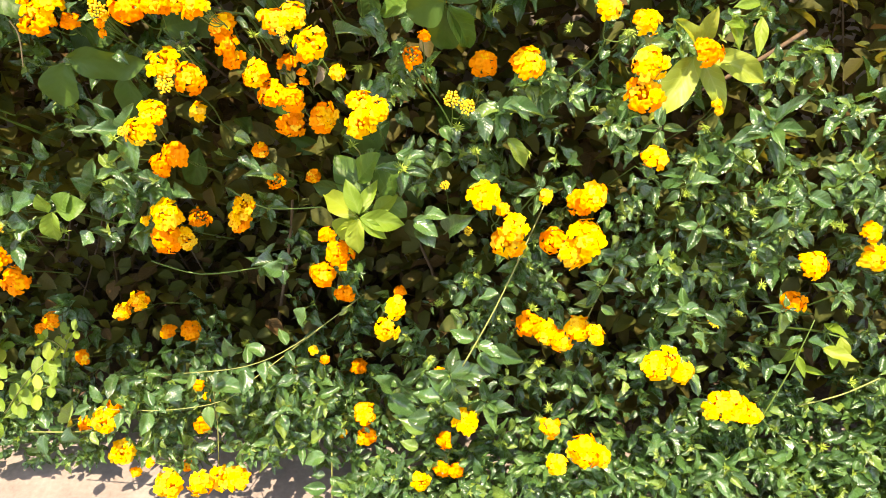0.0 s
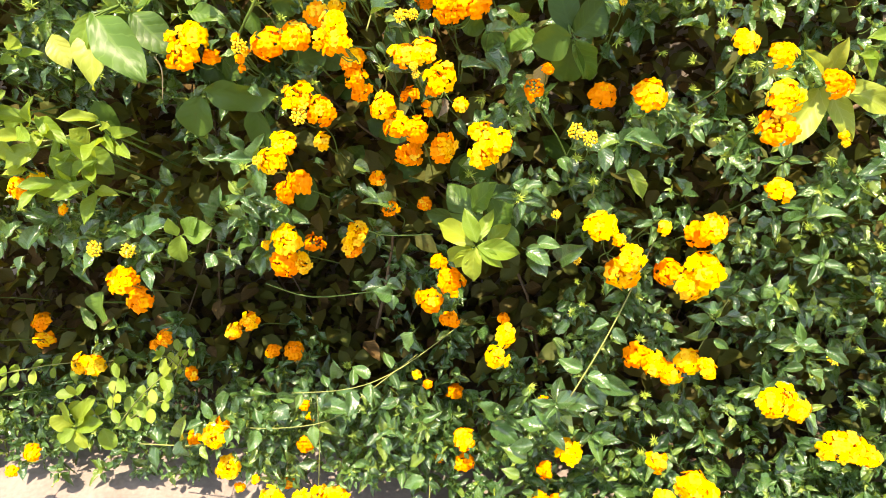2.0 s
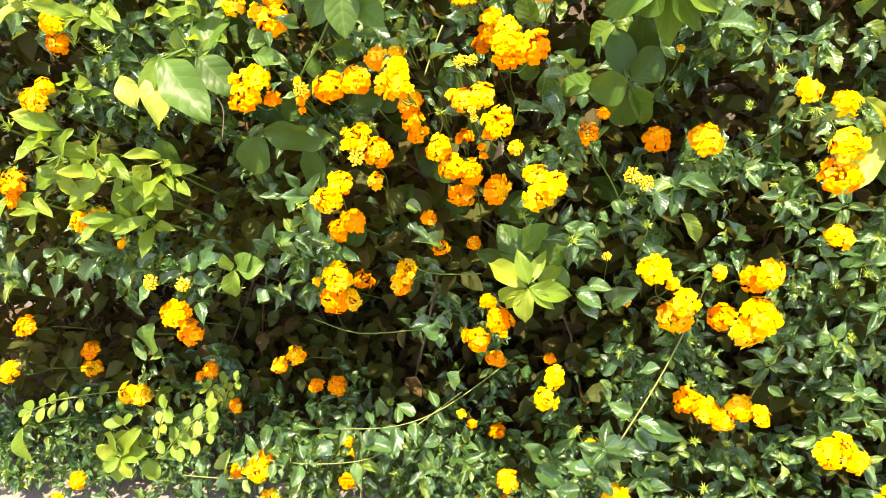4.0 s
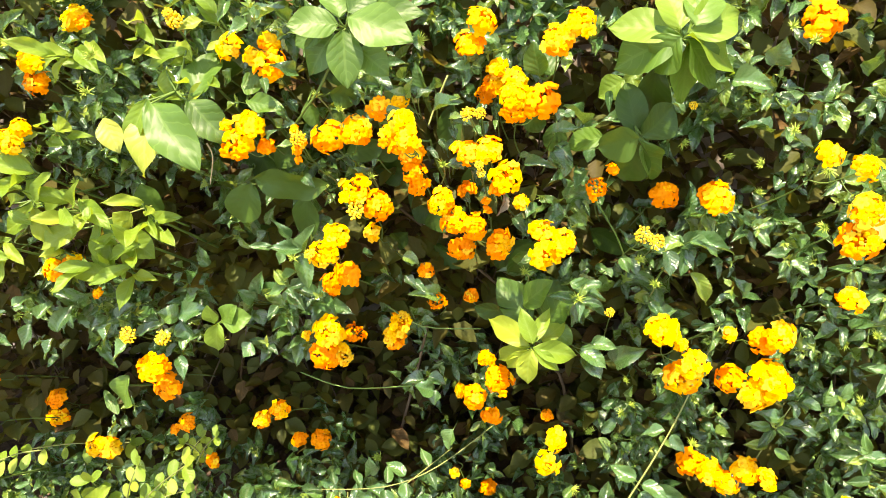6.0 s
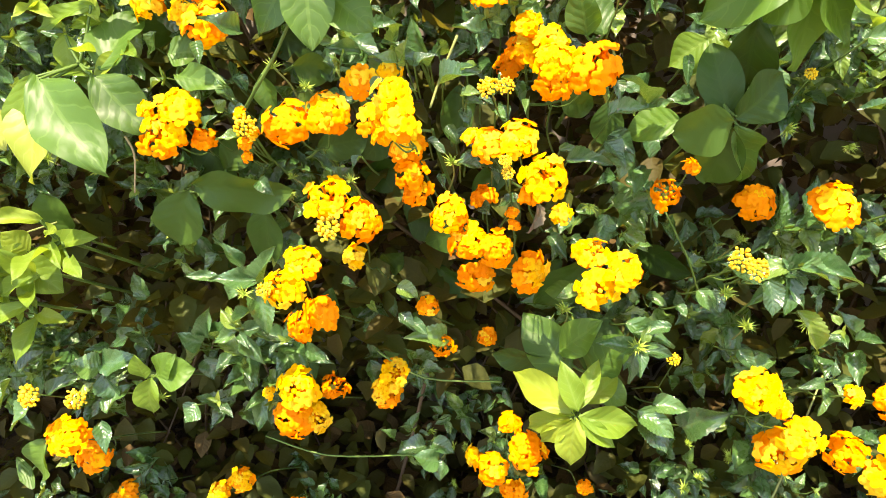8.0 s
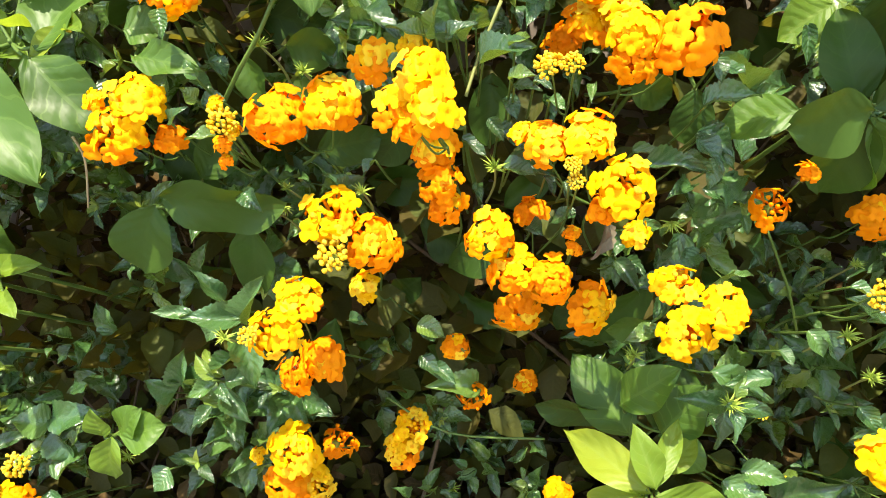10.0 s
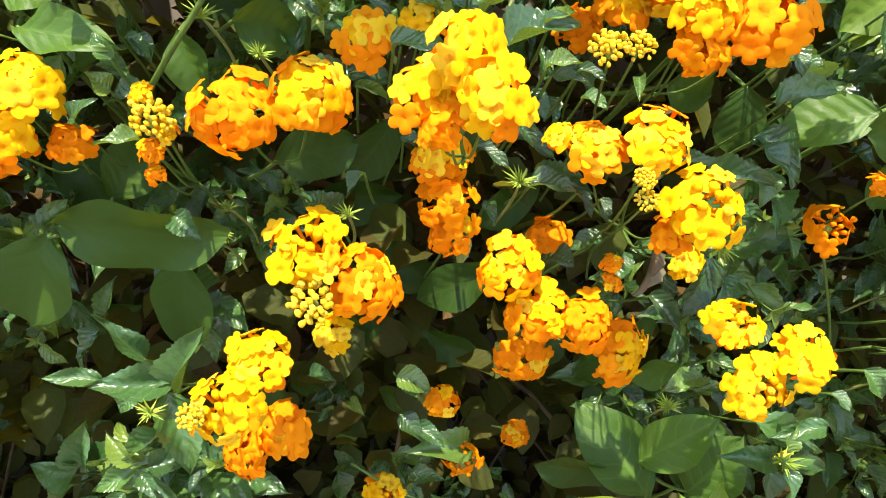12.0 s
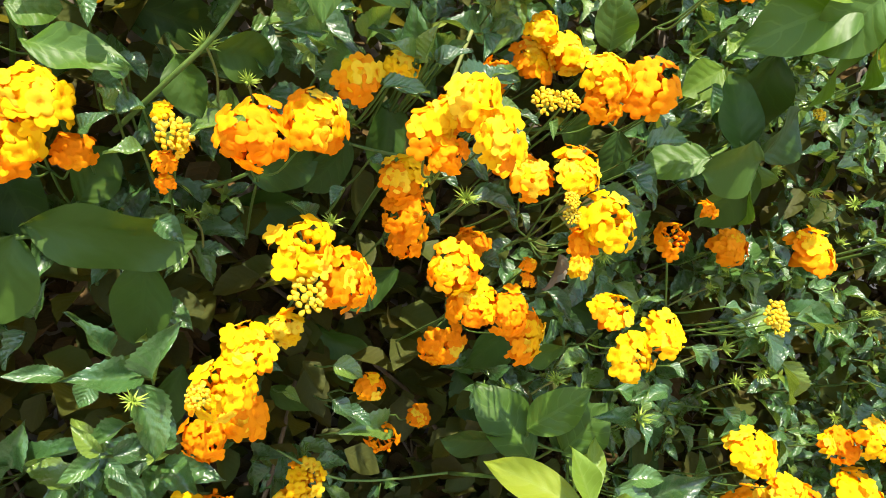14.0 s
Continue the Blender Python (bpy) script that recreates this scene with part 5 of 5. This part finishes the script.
star_at((-0.089, 0.66, 0.575), 0.0071)
star_at((0.016, 0.65, 0.599), 0.0075)
star_at((0.034, 0.65, 0.573), 0.0078)
star_at((-0.04, 0.64, 0.559), 0.0086)
star_at((-0.288, 0.67, 0.744), 0.0070)
star_at((-0.27, 0.68, 0.729), 0.0057)
star_at((0.038, 0.7, 0.616), 0.0055)
star_at((-0.293, 0.7, 0.657), 0.0051)

made = 0
while made < 110:
    x, z = rng.uniform(-0.75, 0.55), rng.uniform(0.12, 0.85)
    p = Vector((x, face_at(x, z) - 0.012, z))
    if blocks(p, 0.01) or rng.random() > density_at(x, z) + 0.3:
        continue
    s = rng.uniform(0.007, 0.012)
    part("calyx_star", STAR, hedge, basis(p, (rng.uniform(-1, 1), 0.3, rng.uniform(-1, 1)), (rng.uniform(-0.4, 0.4), -0.7, 0.6), s, s, s))
    made += 1


# broad leaves of the vine deeper in the hedge, in the shade-darkened green
vine = thing("broad_leaf_vine", (-0.15, 0.80, 0.30), "shaded broad dark green vine leaves inside the hedge", "vine")
tube("stem", ((-0.30, 0.86, 0.02), (-0.22, 0.88, 0.35), (-0.18, 0.87, 0.62), (-0.05, 0.86, 0.86)), 0.0026, 0.0016, WOOD, vine)
tube("stem", ((0.02, 0.88, 0.02), (-0.05, 0.89, 0.35), (-0.30, 0.87, 0.60), (-0.42, 0.86, 0.84)), 0.0026, 0.0016, WOOD, vine)
made = 0
while made < 30:
    x, z = rng.gauss(-0.17, 0.20), rng.gauss(0.60, 0.16)
    if not (-0.55 < x < 0.2 and 0.30 < z < 0.95):
        continue
    p = Vector((x, face_at(x, z) + 0.08 + rng.random() * 0.11, z))
    d = Vector((rng.uniform(-1, 1), -rng.uniform(0.0, 0.6), rng.uniform(-1.1, 0.5))).normalized()
    n = rng.uniform(0.038, 0.066)
    if blocks(p + d * n * 0.5, n * 0.3):
        continue
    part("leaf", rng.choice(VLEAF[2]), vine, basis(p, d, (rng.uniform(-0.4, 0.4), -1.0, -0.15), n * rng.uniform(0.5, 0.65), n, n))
    made += 1


# ---- weeds at the foot of the hedge ----
v, f, u = leaf_data(6, 2, 0.2, 0.05, 0.0, 0.3, 0.45, 90)
LEAFLET = mesh_of("leaflet", v, f, YOUNG, u)


def compound_weed(*sprays):
    root = thing("compound_leaf_weed", sprays[0][0], "low weed with small oval pale green leaflets", "weed")
    r = random.Random(5)
    for base, tip, pairs, size in sprays:
        b, t = Vector(base), Vector(tip)
        d = t - b
        tube("stalk", (b, (b + t) / 2 + Vector((0, 0, 0.006)), t), 0.0010, 0.0006, PALE, root)
        side = d.cross(Vector((0, -0.5, 0.85))).normalized()
        for i in range(pairs):
            at = b + d * (0.25 + 0.75 * i / max(pairs - 1, 1))
            for s in (-1, 1):
                o = (side * s + d.normalized() * r.uniform(0.2, 0.6) + Vector((0, 0, r.uniform(-0.3, 0.2)))).normalized()
                up = Vector((r.uniform(-0.3, 0.3), -0.5 + r.uniform(-0.3, 0.3), 0.85))
                k = size * r.uniform(0.85, 1.15)
                part("leaflet", LEAFLET, root, basis(at, o, up, k * 0.58, k, k))
        part("leaflet", LEAFLET, root, basis(t, d, (0, -0.5, 0.85), size * 0.58, size, size))


compound_weed(((-0.75, 0.74, 0.215), (-0.819, 0.72, 0.2), 4, 0.022), ((-0.842, 0.79, 0.159), (-0.652, 0.79, 0.192), 5, 0.023),
              ((-0.568, 0.74, 0.17), (-0.504, 0.73, 0.267), 4, 0.016))
compound_weed(((-0.612, 0.700, 0.148), (-0.501, 0.675, 0.271), 4, 0.023),
              ((-0.619, 0.700, 0.159), (-0.570, 0.680, 0.259), 3, 0.022),
              ((-0.589, 0.690, 0.166), (-0.506, 0.670, 0.232), 3, 0.021),
              ((-0.636, 0.700, 0.158), (-0.641, 0.680, 0.226), 3, 0.022),
              ((-0.507, 0.710, 0.240), (-0.462, 0.690, 0.307), 3, 0.014),
              ((-0.497, 0.710, 0.254), (-0.505, 0.690, 0.293), 2, 0.013))

bv, bf, bu = leaf_data(8, 2, 0.3, 0.12, 0.0, 0.2, 0.7, 95)
blades = Leaves([(bv, bf, bu)])
for _ in range(30):
    x = rng.choice((rng.gauss(-0.78, 0.05), rng.gauss(-0.56, 0.06), rng.gauss(-0.88, 0.08)))
    p = (x, 0.755 + rng.uniform(-0.03, 0.04), 0.003)
    d = Vector((rng.uniform(-0.5, 0.5), -rng.uniform(0, 0.3), rng.uniform(0.7, 1.2)))
    blades.add(basis(p, d, (d.x, -0.8, 0.4), 0.0019, rng.uniform(0.025, 0.06), 0.02), 0)
tufts = thing("grass_tuft", (-0.75, 0.70, 0.0), "thin green grass blades at the pavement edge", "grass", "", "stuff")
part("blades", blades.mesh("blades", LANTANA), tufts, None, "", "stuff")
